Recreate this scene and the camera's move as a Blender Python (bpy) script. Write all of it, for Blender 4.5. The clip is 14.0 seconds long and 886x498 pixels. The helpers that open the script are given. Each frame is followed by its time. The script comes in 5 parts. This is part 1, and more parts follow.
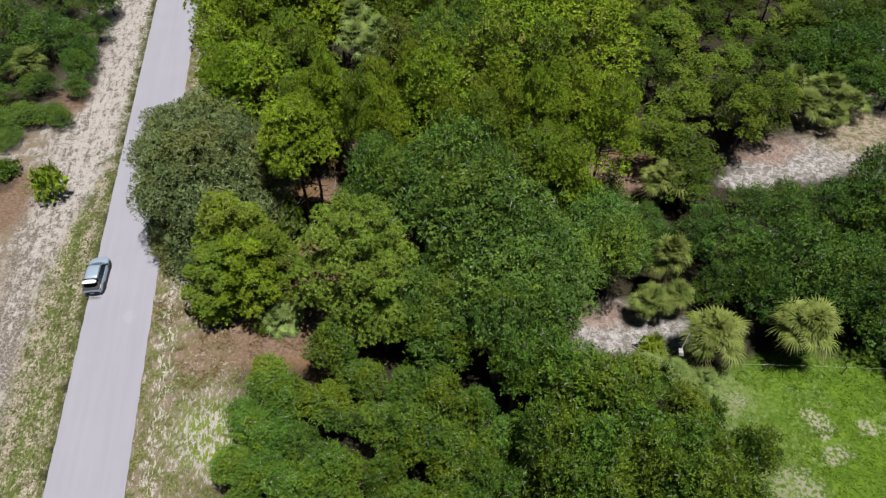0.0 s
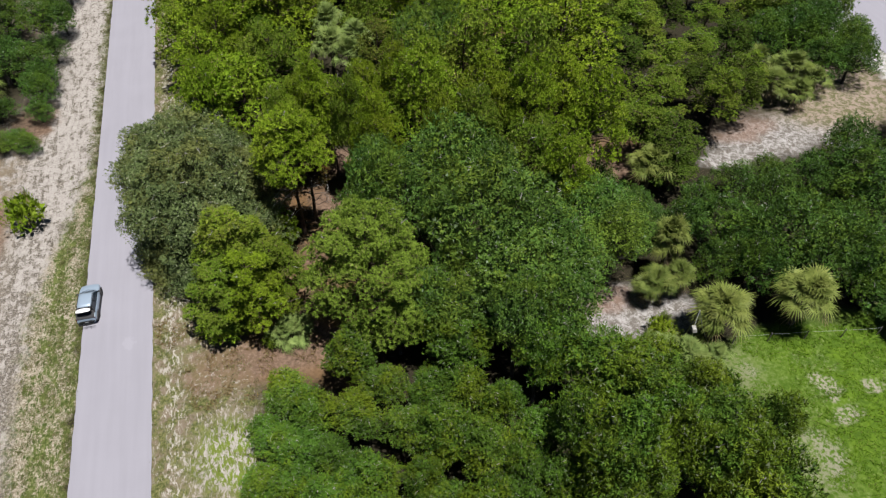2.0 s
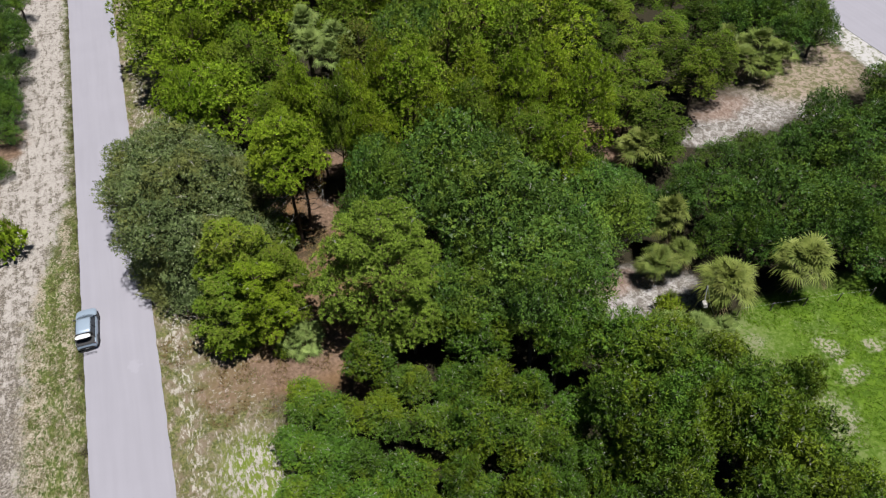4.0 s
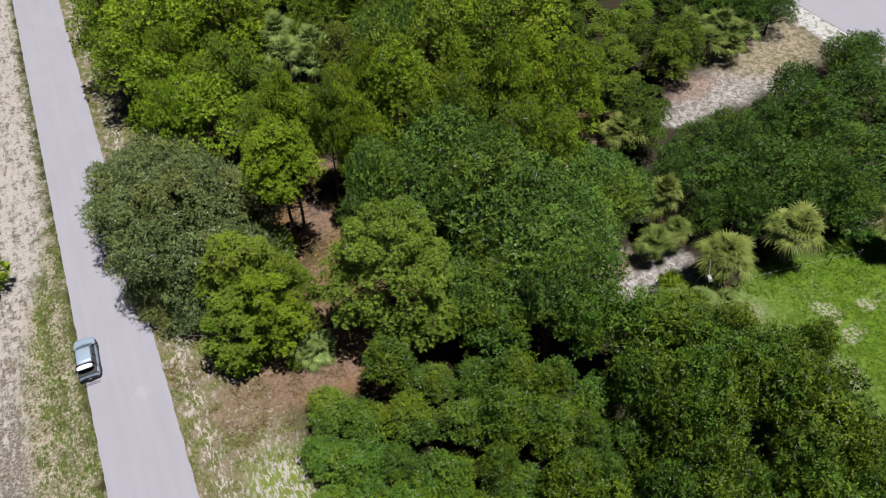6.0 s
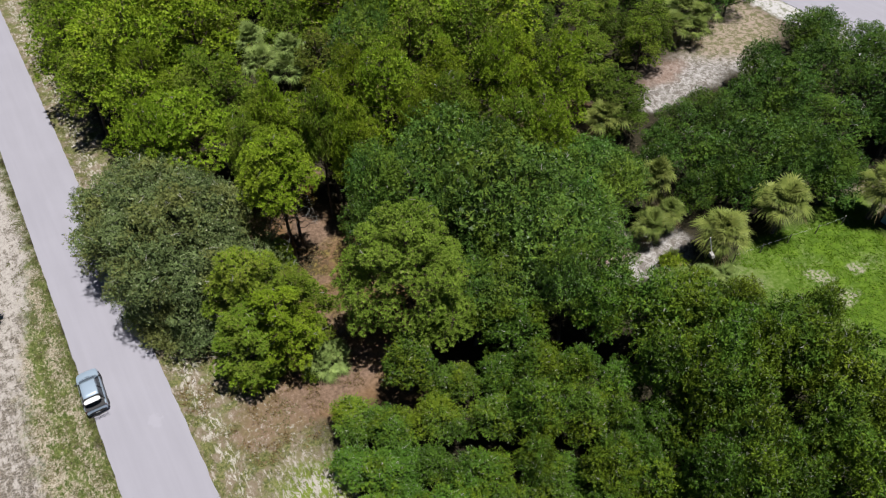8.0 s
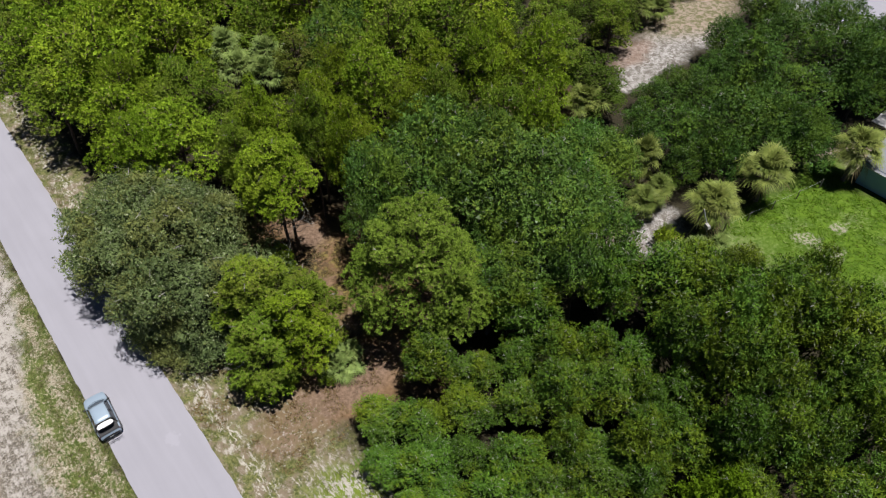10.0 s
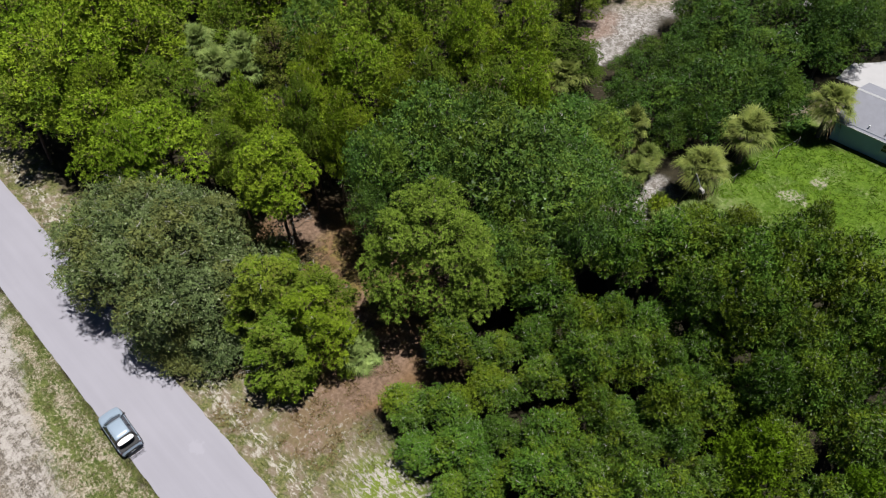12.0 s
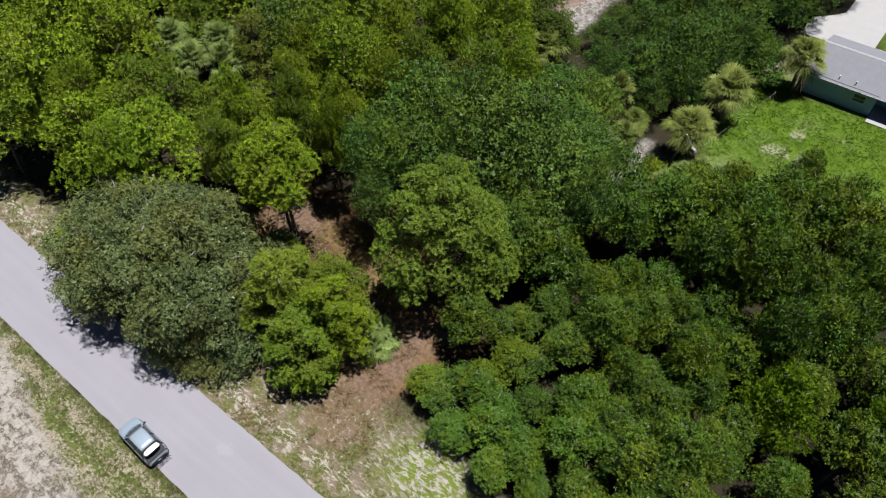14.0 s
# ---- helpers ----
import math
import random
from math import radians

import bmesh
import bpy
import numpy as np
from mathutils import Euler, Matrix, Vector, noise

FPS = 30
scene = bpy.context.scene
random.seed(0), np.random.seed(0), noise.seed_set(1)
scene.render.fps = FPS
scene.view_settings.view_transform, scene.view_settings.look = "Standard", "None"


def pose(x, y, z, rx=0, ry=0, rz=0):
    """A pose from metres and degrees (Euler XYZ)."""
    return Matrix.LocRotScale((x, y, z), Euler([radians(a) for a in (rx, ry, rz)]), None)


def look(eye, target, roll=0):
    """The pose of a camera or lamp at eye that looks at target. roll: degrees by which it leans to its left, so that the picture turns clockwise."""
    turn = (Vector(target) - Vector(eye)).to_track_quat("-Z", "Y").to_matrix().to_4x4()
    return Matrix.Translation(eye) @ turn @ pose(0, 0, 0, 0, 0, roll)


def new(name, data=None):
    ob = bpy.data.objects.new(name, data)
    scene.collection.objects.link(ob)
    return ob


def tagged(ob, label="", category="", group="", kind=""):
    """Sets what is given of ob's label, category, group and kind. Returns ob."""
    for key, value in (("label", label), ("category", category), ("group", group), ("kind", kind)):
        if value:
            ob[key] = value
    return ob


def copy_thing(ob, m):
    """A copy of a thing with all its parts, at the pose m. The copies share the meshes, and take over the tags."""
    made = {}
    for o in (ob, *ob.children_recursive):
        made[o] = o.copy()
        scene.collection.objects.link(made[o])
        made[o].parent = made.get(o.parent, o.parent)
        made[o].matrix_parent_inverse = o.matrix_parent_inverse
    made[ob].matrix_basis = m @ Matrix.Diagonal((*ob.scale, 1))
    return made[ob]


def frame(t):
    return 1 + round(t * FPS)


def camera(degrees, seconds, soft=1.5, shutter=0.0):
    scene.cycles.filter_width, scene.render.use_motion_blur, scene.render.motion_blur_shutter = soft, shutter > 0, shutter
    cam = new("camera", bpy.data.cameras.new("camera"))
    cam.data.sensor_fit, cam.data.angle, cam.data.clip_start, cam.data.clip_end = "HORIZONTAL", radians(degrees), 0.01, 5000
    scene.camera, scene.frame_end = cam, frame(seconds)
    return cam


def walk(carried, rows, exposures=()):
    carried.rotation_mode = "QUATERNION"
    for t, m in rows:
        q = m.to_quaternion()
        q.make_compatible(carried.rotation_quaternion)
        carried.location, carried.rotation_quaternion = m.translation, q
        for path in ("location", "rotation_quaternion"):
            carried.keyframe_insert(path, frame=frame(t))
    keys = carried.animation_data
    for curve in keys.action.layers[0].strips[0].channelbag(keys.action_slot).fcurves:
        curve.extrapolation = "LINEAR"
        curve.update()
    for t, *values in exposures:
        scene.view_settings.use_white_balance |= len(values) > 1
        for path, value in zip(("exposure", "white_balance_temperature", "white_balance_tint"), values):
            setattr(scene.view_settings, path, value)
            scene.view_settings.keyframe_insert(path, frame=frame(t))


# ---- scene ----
cam = camera(64.6, 14.0, soft=1.2)
PATH = [
    (0, (19.503, -44.089, 50.276), (19.724, -42.754, 48.803), 0.3),
    (0.5, (18.313, -43.872, 50.202), (18.57, -42.543, 48.73), 0.3),
    (1, (17.096, -43.708, 50.149), (17.389, -42.384, 48.679), 0.3),
    (1.5, (15.886, -43.528, 50.056), (16.215, -42.209, 48.588), 0.2),
    (2, (14.678, -43.228, 49.896), (15.043, -41.918, 48.43), 0.3),
    (2.5, (13.489, -42.935, 49.784), (13.889, -41.634, 48.319), 0.4),
    (3, (12.421, -42.573, 49.764), (12.852, -41.282, 48.298), 0.2),
    (5.3, (7.671, -40.784, 49.41), (8.24, -39.553, 47.939), -0.2),
    (5.5, (7.225, -40.602, 49.375), (7.808, -39.377, 47.906), -0.3),
    (6, (6.18, -40.133, 49.299), (6.794, -38.921, 47.832), -0.4),
    (6.5, (5.208, -39.634, 49.248), (5.851, -38.436, 47.781), -0.6),
    (7, (4.191, -39.065, 49.158), (4.864, -37.884, 47.691), -0.6),
    (7.5, (3.176, -38.503, 49.092), (3.88, -37.338, 47.627), -0.7),
    (7.7, (2.778, -38.227, 49.06), (3.494, -37.069, 47.594), -0.8),
    (9.8, (-1.147, -35.83, 48.918), (-0.311, -34.75, 47.457), -1.2),
    (10, (-1.544, -35.555, 48.903), (-0.705, -34.493, 47.43), -1.3),
    (10.5, (-2.371, -34.83, 48.908), (-1.527, -33.811, 47.408), -1.4),
    (11, (-3.318, -34.096, 48.967), (-2.448, -33.102, 47.465), -1.4),
    (11.5, (-4.19, -33.296, 49.004), (-3.296, -32.327, 47.501), -1.5),
    (12, (-5.036, -32.465, 49.032), (-4.117, -31.521, 47.528), -1.5),
    (12.5, (-5.828, -31.649, 49.038), (-4.885, -30.729, 47.533), -1.6),
    (13, (-6.668, -30.804, 49.024), (-5.706, -29.914, 47.513), -1.7),
    (13.5, (-7.483, -29.936, 48.936), (-6.516, -29.086, 47.406), -1.8),
    (14, (-8.286, -29.092, 48.882), (-7.304, -28.274, 47.343), -1.8),
]
walk(cam, [(t, look(eye, target, roll)) for t, eye, target, roll in PATH], [(0, 0.68), (14, 0.70)])

# ---- world, sun, exposure ----
SUN_ELEVATION, SUN_AZIMUTH = 78.0, 140.0      # degrees; azimuth clockwise from +y
world = bpy.data.worlds.new("sky")
scene.world = world
world.use_nodes = True
wn = world.node_tree.nodes
wn.clear()
sky = wn.new("ShaderNodeTexSky")
sky.sky_type, sky.sun_disc = "NISHITA", False
sky.air_density, sky.dust_density = 0.26, 0.0
sky.sun_elevation, sky.sun_rotation = radians(SUN_ELEVATION), radians(SUN_AZIMUTH)
back = wn.new("ShaderNodeBackground")
back.inputs["Strength"].default_value = 0.05
wout = wn.new("ShaderNodeOutputWorld")
world.node_tree.links.new(sky.outputs[0], back.inputs["Color"])
world.node_tree.links.new(back.outputs[0], wout.inputs["Surface"])

sun_data = bpy.data.lights.new("sun", "SUN")
sun_data.energy, sun_data.angle, sun_data.color = 5.0, radians(0.53), (1.0, 0.96, 0.90)
sun = new("sun", sun_data)
sun_way = Vector((math.sin(radians(SUN_AZIMUTH)) * math.cos(radians(SUN_ELEVATION)),
                  math.cos(radians(SUN_AZIMUTH)) * math.cos(radians(SUN_ELEVATION)),
                  math.sin(radians(SUN_ELEVATION))))
sun.matrix_world = look(sun_way * 200, (0, 0, 0))


# ---- materials ----
class Nodes:
    """A small builder of material node trees."""

    def __init__(self, name):
        self.mat = bpy.data.materials.new(name)
        self.mat.use_nodes = True
        self.tree = self.mat.node_tree
        self.tree.nodes.clear()
        self.out = self.tree.nodes.new("ShaderNodeOutputMaterial")

    def add(self, kind, **values):
        node = self.tree.nodes.new(kind)
        for key, value in values.items():
            self.put(node, key.replace("_", " "), value)
        return node

    def put(self, node, key, value):
        socket = node.inputs[int(key) if key.strip().isdigit() else key]
        if isinstance(value, bpy.types.NodeSocket):
            self.tree.links.new(value, socket)
        else:
            socket.default_value = value

    def math(self, op, a, b=0.0, c=0.0, clamp=False):
        node = self.tree.nodes.new("ShaderNodeMath")
        node.operation, node.use_clamp = op, clamp
        for n, value in enumerate((a, b, c)):
            self.put(node, str(n), value)
        return node.outputs[0]

    def mix(self, factor, a, b):
        node = self.tree.nodes.new("ShaderNodeMix")
        node.data_type = "RGBA"
        self.put(node, "0", factor)
        for n, value in ((6, a), (7, b)):
            self.put(node, str(n), value if isinstance(value, bpy.types.NodeSocket) else (*value, 1))
        return node.outputs[2]

    def noise(self, scale, detail=3.0, rough=0.55, vector=None, distort=0.0):
        node = self.tree.nodes.new("ShaderNodeTexNoise")
        for key, value in (("Scale", scale), ("Detail", detail), ("Roughness", rough), ("Distortion", distort)):
            node.inputs[key].default_value = value
        if vector is not None:
            self.tree.links.new(vector, node.inputs["Vector"])
        return node.outputs["Fac"]

    def step(self, value, low, high):
        node = self.tree.nodes.new("ShaderNodeMapRange")
        node.interpolation_type = "SMOOTHSTEP"
        self.put(node, "Value", value)
        self.put(node, "From Min", low)
        self.put(node, "From Max", high)
        return node.outputs[0]

    def place(self):
        return self.tree.nodes.new("ShaderNodeNewGeometry").outputs["Position"]

    def coords(self):
        return self.tree.nodes.new("ShaderNodeTexCoord").outputs["Object"]

    def finish(self, colour, rough=0.8, metal=0.0, bump=None, bump_strength=0.3, bump_distance=0.02, specular=0.5, coat=0.0):
        bsdf = self.tree.nodes.new("ShaderNodeBsdfPrincipled")
        self.put(bsdf, "Base Color", colour if isinstance(colour, bpy.types.NodeSocket) else (*colour, 1))
        self.put(bsdf, "Roughness", rough)
        self.put(bsdf, "Metallic", metal)
        self.put(bsdf, "Specular IOR Level", specular)
        self.put(bsdf, "Coat Weight", coat)
        if bump is not None:
            node = self.tree.nodes.new("ShaderNodeBump")
            self.put(node, "Height", bump)
            self.put(node, "Strength", bump_strength)
            self.put(node, "Distance", bump_distance)
            self.tree.links.new(node.outputs[0], bsdf.inputs["Normal"])
        self.tree.links.new(bsdf.outputs[0], self.out.inputs["Surface"])
        return self.mat


def leaf_material(name, dark, light, odd=None, odd_share=0.06, through_share=0.28, rough=0.6, spread=0.34, warm=None, warm_share=0.5):
    """Leaves: each leaf its own tone between dark and light, a few odd ones, some light passing through."""
    n = Nodes(name)
    geo = n.add("ShaderNodeNewGeometry")
    info = n.add("ShaderNodeObjectInfo")
    each = geo.outputs["Random Per Island"]
    patch = n.step(n.noise(0.35, 2.0, 0.5, n.coords()), 0.32, 0.68)
    sprig = n.step(n.noise(2.6, 3.0, 0.6, n.coords()), 0.30, 0.70)
    tone = n.math("ADD", n.math("MULTIPLY", each, 0.20), n.math("ADD", n.math("MULTIPLY", patch, 0.45), n.math("MULTIPLY", sprig, 0.35)))
    colour = n.mix(tone, dark, light)
    if odd:
        is_odd = n.math("GREATER_THAN", n.math("FRACT", n.math("MULTIPLY", each, 37.0)), 1.0 - odd_share)
        colour = n.mix(is_odd, colour, odd)
    if warm:
        drift = n.math("ADD", n.math("MULTIPLY", n.noise(0.30, 3.0, 0.6, n.place()), 0.85), n.math("MULTIPLY", each, 0.15))
        colour = n.mix(n.math("MULTIPLY", n.step(drift, 0.47, 0.60), warm_share), colour, warm)
    hsv = n.add("ShaderNodeHueSaturation", Color=colour)
    n.put(hsv, "Value", n.math("ADD", 1.0 - spread / 2, n.math("MULTIPLY", info.outputs["Random"], spread)))
    n.put(hsv, "Hue", n.math("ADD", 0.492, n.math("MULTIPLY", n.math("FRACT", n.math("MULTIPLY", info.outputs["Random"], 7.3)), 0.016)))
    bsdf = n.add("ShaderNodeBsdfPrincipled", Roughness=rough)
    n.put(bsdf, "Base Color", hsv.outputs[0])
    n.put(bsdf, "Specular IOR Level", 0.06)
    glow = n.add("ShaderNodeBsdfTranslucent")
    n.put(glow, "Color", hsv.outputs[0])
    both = n.add("ShaderNodeMixShader")
    n.put(both, "0", through_share)
    n.tree.links.new(bsdf.outputs[0], both.inputs[1])
    n.tree.links.new(glow.outputs[0], both.inputs[2])
    n.tree.links.new(both.outputs[0], n.out.inputs["Surface"])
    return n.mat


def bark_material(name, dark, light):
    n = Nodes(name)
    at = n.coords()
    grain = n.noise(6.0, 5.0, 0.65, at)
    return n.finish(n.mix(n.step(grain, 0.35, 0.68), dark, light), 0.9, bump=grain, bump_strength=0.8, bump_distance=0.03)


def plain_material(name, colour, rough=0.5, metal=0.0, vary=0.12, scale=3.0, coat=0.0):
    n = Nodes(name)
    speck = n.noise(scale, 4.0, 0.6, n.coords())
    dark = tuple(c * (1 - vary) for c in colour)
    light = tuple(min(1, c * (1 + vary)) for c in colour)
    return n.finish(n.mix(speck, dark, light), rough, metal, coat=coat)


M_OAK = leaf_material("oak_leaves", (0.01175, 0.0334, 0.00419), (0.08784, 0.1668, 0.02072), (0.1186, 0.1459, 0.092), 0.06, 0.07, warm=(0.1092, 0.1433, 0.006905), warm_share=0.6)
M_OAK_OLIVE = leaf_material("olive_oak_leaves", (0.02273, 0.04341, 0.003727), (0.1467, 0.2099, 0.01877), (0.1561, 0.1761, 0.1108), 0.06, 0.07, warm=(0.05311, 0.1288, 0.0214), warm_share=0.6)
M_OAK_DARK = leaf_material("dark_oak_leaves", (0.01515, 0.04362, 0.007144), (0.1036, 0.1949, 0.03672), (0.1381, 0.1908, 0.114), 0.05, 0.07, warm=(0.1036, 0.1576, 0.0179), warm_share=0.75)
# the dark oak leaves again, scaled down to put these stands' shade into the colour
M_OAK_SHADED = leaf_material("deep_green_oak_leaves", (0.008077, 0.02459, 0.003825), (0.07795, 0.155, 0.02776), (0.104, 0.1517, 0.08622), 0.05, 0.07, warm=(0.07795, 0.1254, 0.01354), warm_share=0.75)
M_OAK_GREY = leaf_material("grey_oak_leaves", (0.03641, 0.0611, 0.02129), (0.1682, 0.2237, 0.08561), (0.2502, 0.2868, 0.1711), 0.06, 0.07, warm=(0.1369, 0.1478, 0.04083), warm_share=0.75)
M_OAK_LIME = leaf_material("lime_leaves", (0.0495, 0.1045, 0.0033), (0.121, 0.198, 0.011))
M_PINE = leaf_material("pine_needles", (0.05104, 0.09911, 0.004337), (0.226, 0.3303, 0.02307), (0.2168, 0.1888, 0.0865), 0.03, 0.10, warm=(0.1898, 0.2217, 0.02307), warm_share=0.3)
M_PINE_DARK = leaf_material("dark_pine_needles", (0.0406, 0.08338, 0.006275), (0.1811, 0.2682, 0.02856), (0.2042, 0.1852, 0.07787), 0.04, 0.10, warm=(0.1579, 0.1708, 0.02596), warm_share=0.35)
# darkened dull needles: the dark voids of the eastern pines painted into the colour
M_PINE_SHADED = leaf_material("deep_green_pine_needles", (0.01585, 0.0351, 0.003065), (0.08236, 0.1317, 0.01626), (0.09286, 0.09091, 0.04432), 0.04, 0.10, warm=(0.0718, 0.0838, 0.01478), warm_share=0.35)
M_PINE_SOFT = leaf_material("soft_pine_needles", (0.0587, 0.1103, 0.009987), (0.2302, 0.3381, 0.04784), (0.2064, 0.2029, 0.08616), 0.04, 0.12, warm=(0.1747, 0.2453, 0.03828), warm_share=0.3)
M_STRAW = leaf_material("dry_grass_blades", (0.11, 0.0743, 0.033), (0.22, 0.1595, 0.0825), (0.165, 0.154, 0.055), 0.15, 0.2)
M_TWIG = bark_material("dead_twigs", (0.0385, 0.0286, 0.0248), (0.11, 0.088, 0.077))
M_PINE_BRONZE = leaf_material("bronze_pine_needles", (0.055, 0.07906, 0.0096), (0.1595, 0.1941, 0.0336), (0.165, 0.1437, 0.036), 0.10, 0.10)
M_PINE_BROWN = leaf_material("faded_pine_needles", (0.0468, 0.044, 0.011), (0.1045, 0.0825, 0.0248), (0.11, 0.055, 0.022), 0.2, 0.22)
M_PALM = leaf_material("palm_leaves", (0.09332, 0.129, 0.02356), (0.2552, 0.2894, 0.08626), (0.2054, 0.1762, 0.06792), 0.07, 0.22, 0.42)
M_PALM_GREEN = leaf_material("green_palm_leaves", (0.05787, 0.08901, 0.01646), (0.1768, 0.213, 0.06054), (0.1904, 0.1717, 0.06776), 0.05, 0.18, 0.40)
M_PALM_PALE = leaf_material("pale_palm_leaves", (0.1021, 0.1522, 0.04015), (0.247, 0.3133, 0.1016), (0.2555, 0.2708, 0.1069), 0.05, 0.22, 0.40)
M_PALM_DEAD = leaf_material("dead_palm_leaves", (0.1031, 0.07562, 0.0396), (0.2338, 0.1856, 0.1056))
M_GRASS = leaf_material("grass_blades", (0.0605, 0.0743, 0.022), (0.132, 0.1375, 0.0495), (0.165, 0.1375, 0.077), 0.15, 0.25)
M_LAWN = leaf_material("lawn_blades", (0.043, 0.088, 0.00432), (0.100, 0.170, 0.00864), (0.1296, 0.1267, 0.0504), 0.08, 0.25)
M_LITTER = leaf_material("fallen_leaves", (0.055, 0.044, 0.033), (0.143, 0.11, 0.0825), (0.176, 0.143, 0.11), 0.1, 0.05)
M_BARK_PINE = bark_material("pine_bark", (0.0303, 0.0209, 0.0154), (0.0935, 0.0605, 0.044))
M_BARK_OAK = bark_material("oak_bark", (0.0165, 0.0149, 0.0132), (0.055, 0.0495, 0.044))
M_BARK_PALM = bark_material("palm_bark", (0.044, 0.0358, 0.0275), (0.121, 0.099, 0.077))
M_DEADWOOD = bark_material("weathered_dead_wood", (0.165, 0.1595, 0.1485), (0.319, 0.308, 0.297))


def ground_material():
    n = Nodes("sandy_ground")
    at = n.place()
    sep = n.add("ShaderNodeSeparateXYZ", Vector=at)
    wide, mid, fine = n.noise(0.16, 3, 0.55, at), n.noise(0.75, 4, 0.6, at), n.noise(3.2, 5, 0.68, at)
    grit = n.noise(14.0, 4, 0.7, at)
    shift = n.math("MULTIPLY", n.math("SUBTRACT", mid, 0.5), 3.4)
    x = n.math("ADD", sep.outputs[0], shift)
    y = n.math("ADD", sep.outputs[1], n.math("MULTIPLY", n.math("SUBTRACT", wide, 0.5), 5.0))

    def band(low, high, soft):
        return n.math("MULTIPLY", n.step(x, low - soft, low + soft), n.math("SUBTRACT", 1.0, n.step(x, high - soft, high + soft)))

    def blob(cx, cy, rx, ry, soft=0.35):
        dx = n.math("DIVIDE", n.math("SUBTRACT", x, cx), rx)
        dy = n.math("DIVIDE", n.math("SUBTRACT", y, cy), ry)
        far = n.math("SQRT", n.math("ADD", n.math("MULTIPLY", dx, dx), n.math("MULTIPLY", dy, dy)))
        return n.math("SUBTRACT", 1.0, n.step(far, 1 - soft, 1 + soft))

    def most(*some):
        total = some[0]
        for one in some[1:]:
            total = n.math("MAXIMUM", total, one)
        return total

    # colours of the cover
    sand = n.mix(fine, (0.205, 0.188, 0.176), (0.345, 0.325, 0.312))
    dun = n.mix(fine, (0.0853, 0.066, 0.044), (0.187, 0.154, 0.1155))
    litter = n.mix(n.step(fine, 0.3, 0.7), (0.078, 0.050, 0.034), (0.165, 0.112, 0.082))
    straw = n.mix(fine, (0.1045, 0.0578, 0.0248), (0.176, 0.1045, 0.0468))
    lawn = n.mix(n.step(n.math("ADD", n.math("MULTIPLY", fine, 0.6), n.math("MULTIPLY", mid, 0.4)), 0.36, 0.64), (0.036, 0.074, 0.005), (0.080, 0.138, 0.009))

    # floor of the wood: its shade is put into a near-black, speckled colour
    shaded_floor = n.mix(n.step(grit, 0.46, 0.60), n.mix(fine, (0.006, 0.006, 0.003), (0.018, 0.016, 0.008)), (0.036, 0.030, 0.017))
    # beyond the wood: rough grass and scrub
    inside = n.math("MULTIPLY", n.math("MULTIPLY", n.step(y, -52.0, -46.0), n.math("SUBTRACT", 1.0, n.step(y, 88.0, 100.0))), n.math("SUBTRACT", 1.0, n.step(x, 88.0, 92.0)))
    scrub = n.mix(n.step(n.math("ADD", n.math("MULTIPLY", mid, 0.5), n.math("MULTIPLY", n.noise(1.9, 7, 0.75, at), 0.5)), 0.42, 0.60), (0.035, 0.050, 0.014), (0.115, 0.110, 0.052))
    shaded_floor = n.mix(inside, scrub, shaded_floor)
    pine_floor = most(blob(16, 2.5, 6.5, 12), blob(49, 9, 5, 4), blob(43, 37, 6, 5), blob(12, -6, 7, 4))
    cover = n.mix(pine_floor, shaded_floor, n.mix(n.step(wide, 0.35, 0.65), litter, straw))
    # dry grass between the pines
    cover = n.mix(n.math("MULTIPLY", most(blob(17.5, 2, 3.5, 6), blob(43, 36, 8, 6)), n.step(mid, 0.40, 0.56)), cover, n.mix(n.step(fine, 0.4, 0.6), (0.045, 0.032, 0.014), (0.135, 0.105, 0.032)))
    # deep shade round the old pine, painted as a broken near-black patch
    cover = n.mix(n.math("MULTIPLY", blob(14.6, 7.6, 2.4, 3.4, 0.5), n.step(n.noise(1.7, 6, 0.72, at, 0.5), 0.40, 0.54)), cover, shaded_floor)
    # bare reddish litter under the edge of the pines
    cover = n.mix(most(blob(11, -6.5, 5.5, 2.2), blob(17.5, 9.5, 1.6, 2.2), blob(49, 9, 5, 3), blob(20, 17, 2, 2)), cover, litter)
    # the eastern verge: sand, dry grass and green tufts
    east = most(band(-1, 4.2, 0.8), blob(3.5, -13, 5.0, 10.0), blob(3.0, -2.5, 5.5, 4.0))
    streak_map = n.tree.nodes.new("ShaderNodeMapping")
    n.put(streak_map, "Vector", at)
    n.put(streak_map, "Scale", (1.5, 0.6, 1.0))
    streak = n.noise(2.4, 7, 0.76, streak_map.outputs[0], 0.5)
    patchy = n.step(n.math("ADD", n.math("MULTIPLY", streak, 0.75), n.math("MULTIPLY", mid, 0.25)), 0.53, 0.60)
    straw_green = n.mix(n.step(n.noise(5.0, 6, 0.76, at, 0.4), 0.40, 0.60), (0.042, 0.052, 0.014), (0.128, 0.128, 0.050))
    verge = n.mix(patchy, n.mix(n.step(mid, 0.42, 0.60), straw_green, dun), n.mix(grit, (0.20, 0.18, 0.15), (0.33, 0.31, 0.285)))
    verge = n.mix(blob(6.2, -15.2, 3.2, 3.0, 0.6), verge, n.mix(n.step(streak, 0.47, 0.55), n.mix(fine, (0.060, 0.090, 0.010), (0.130, 0.165, 0.026)), sand))
    verge = n.mix(n.math("MULTIPLY", blob(6.5, -7.0, 4.0, 2.6, 0.5), 0.75), verge, n.mix(n.step(fine, 0.55, 0.65), (0.132, 0.0853, 0.0578), sand))
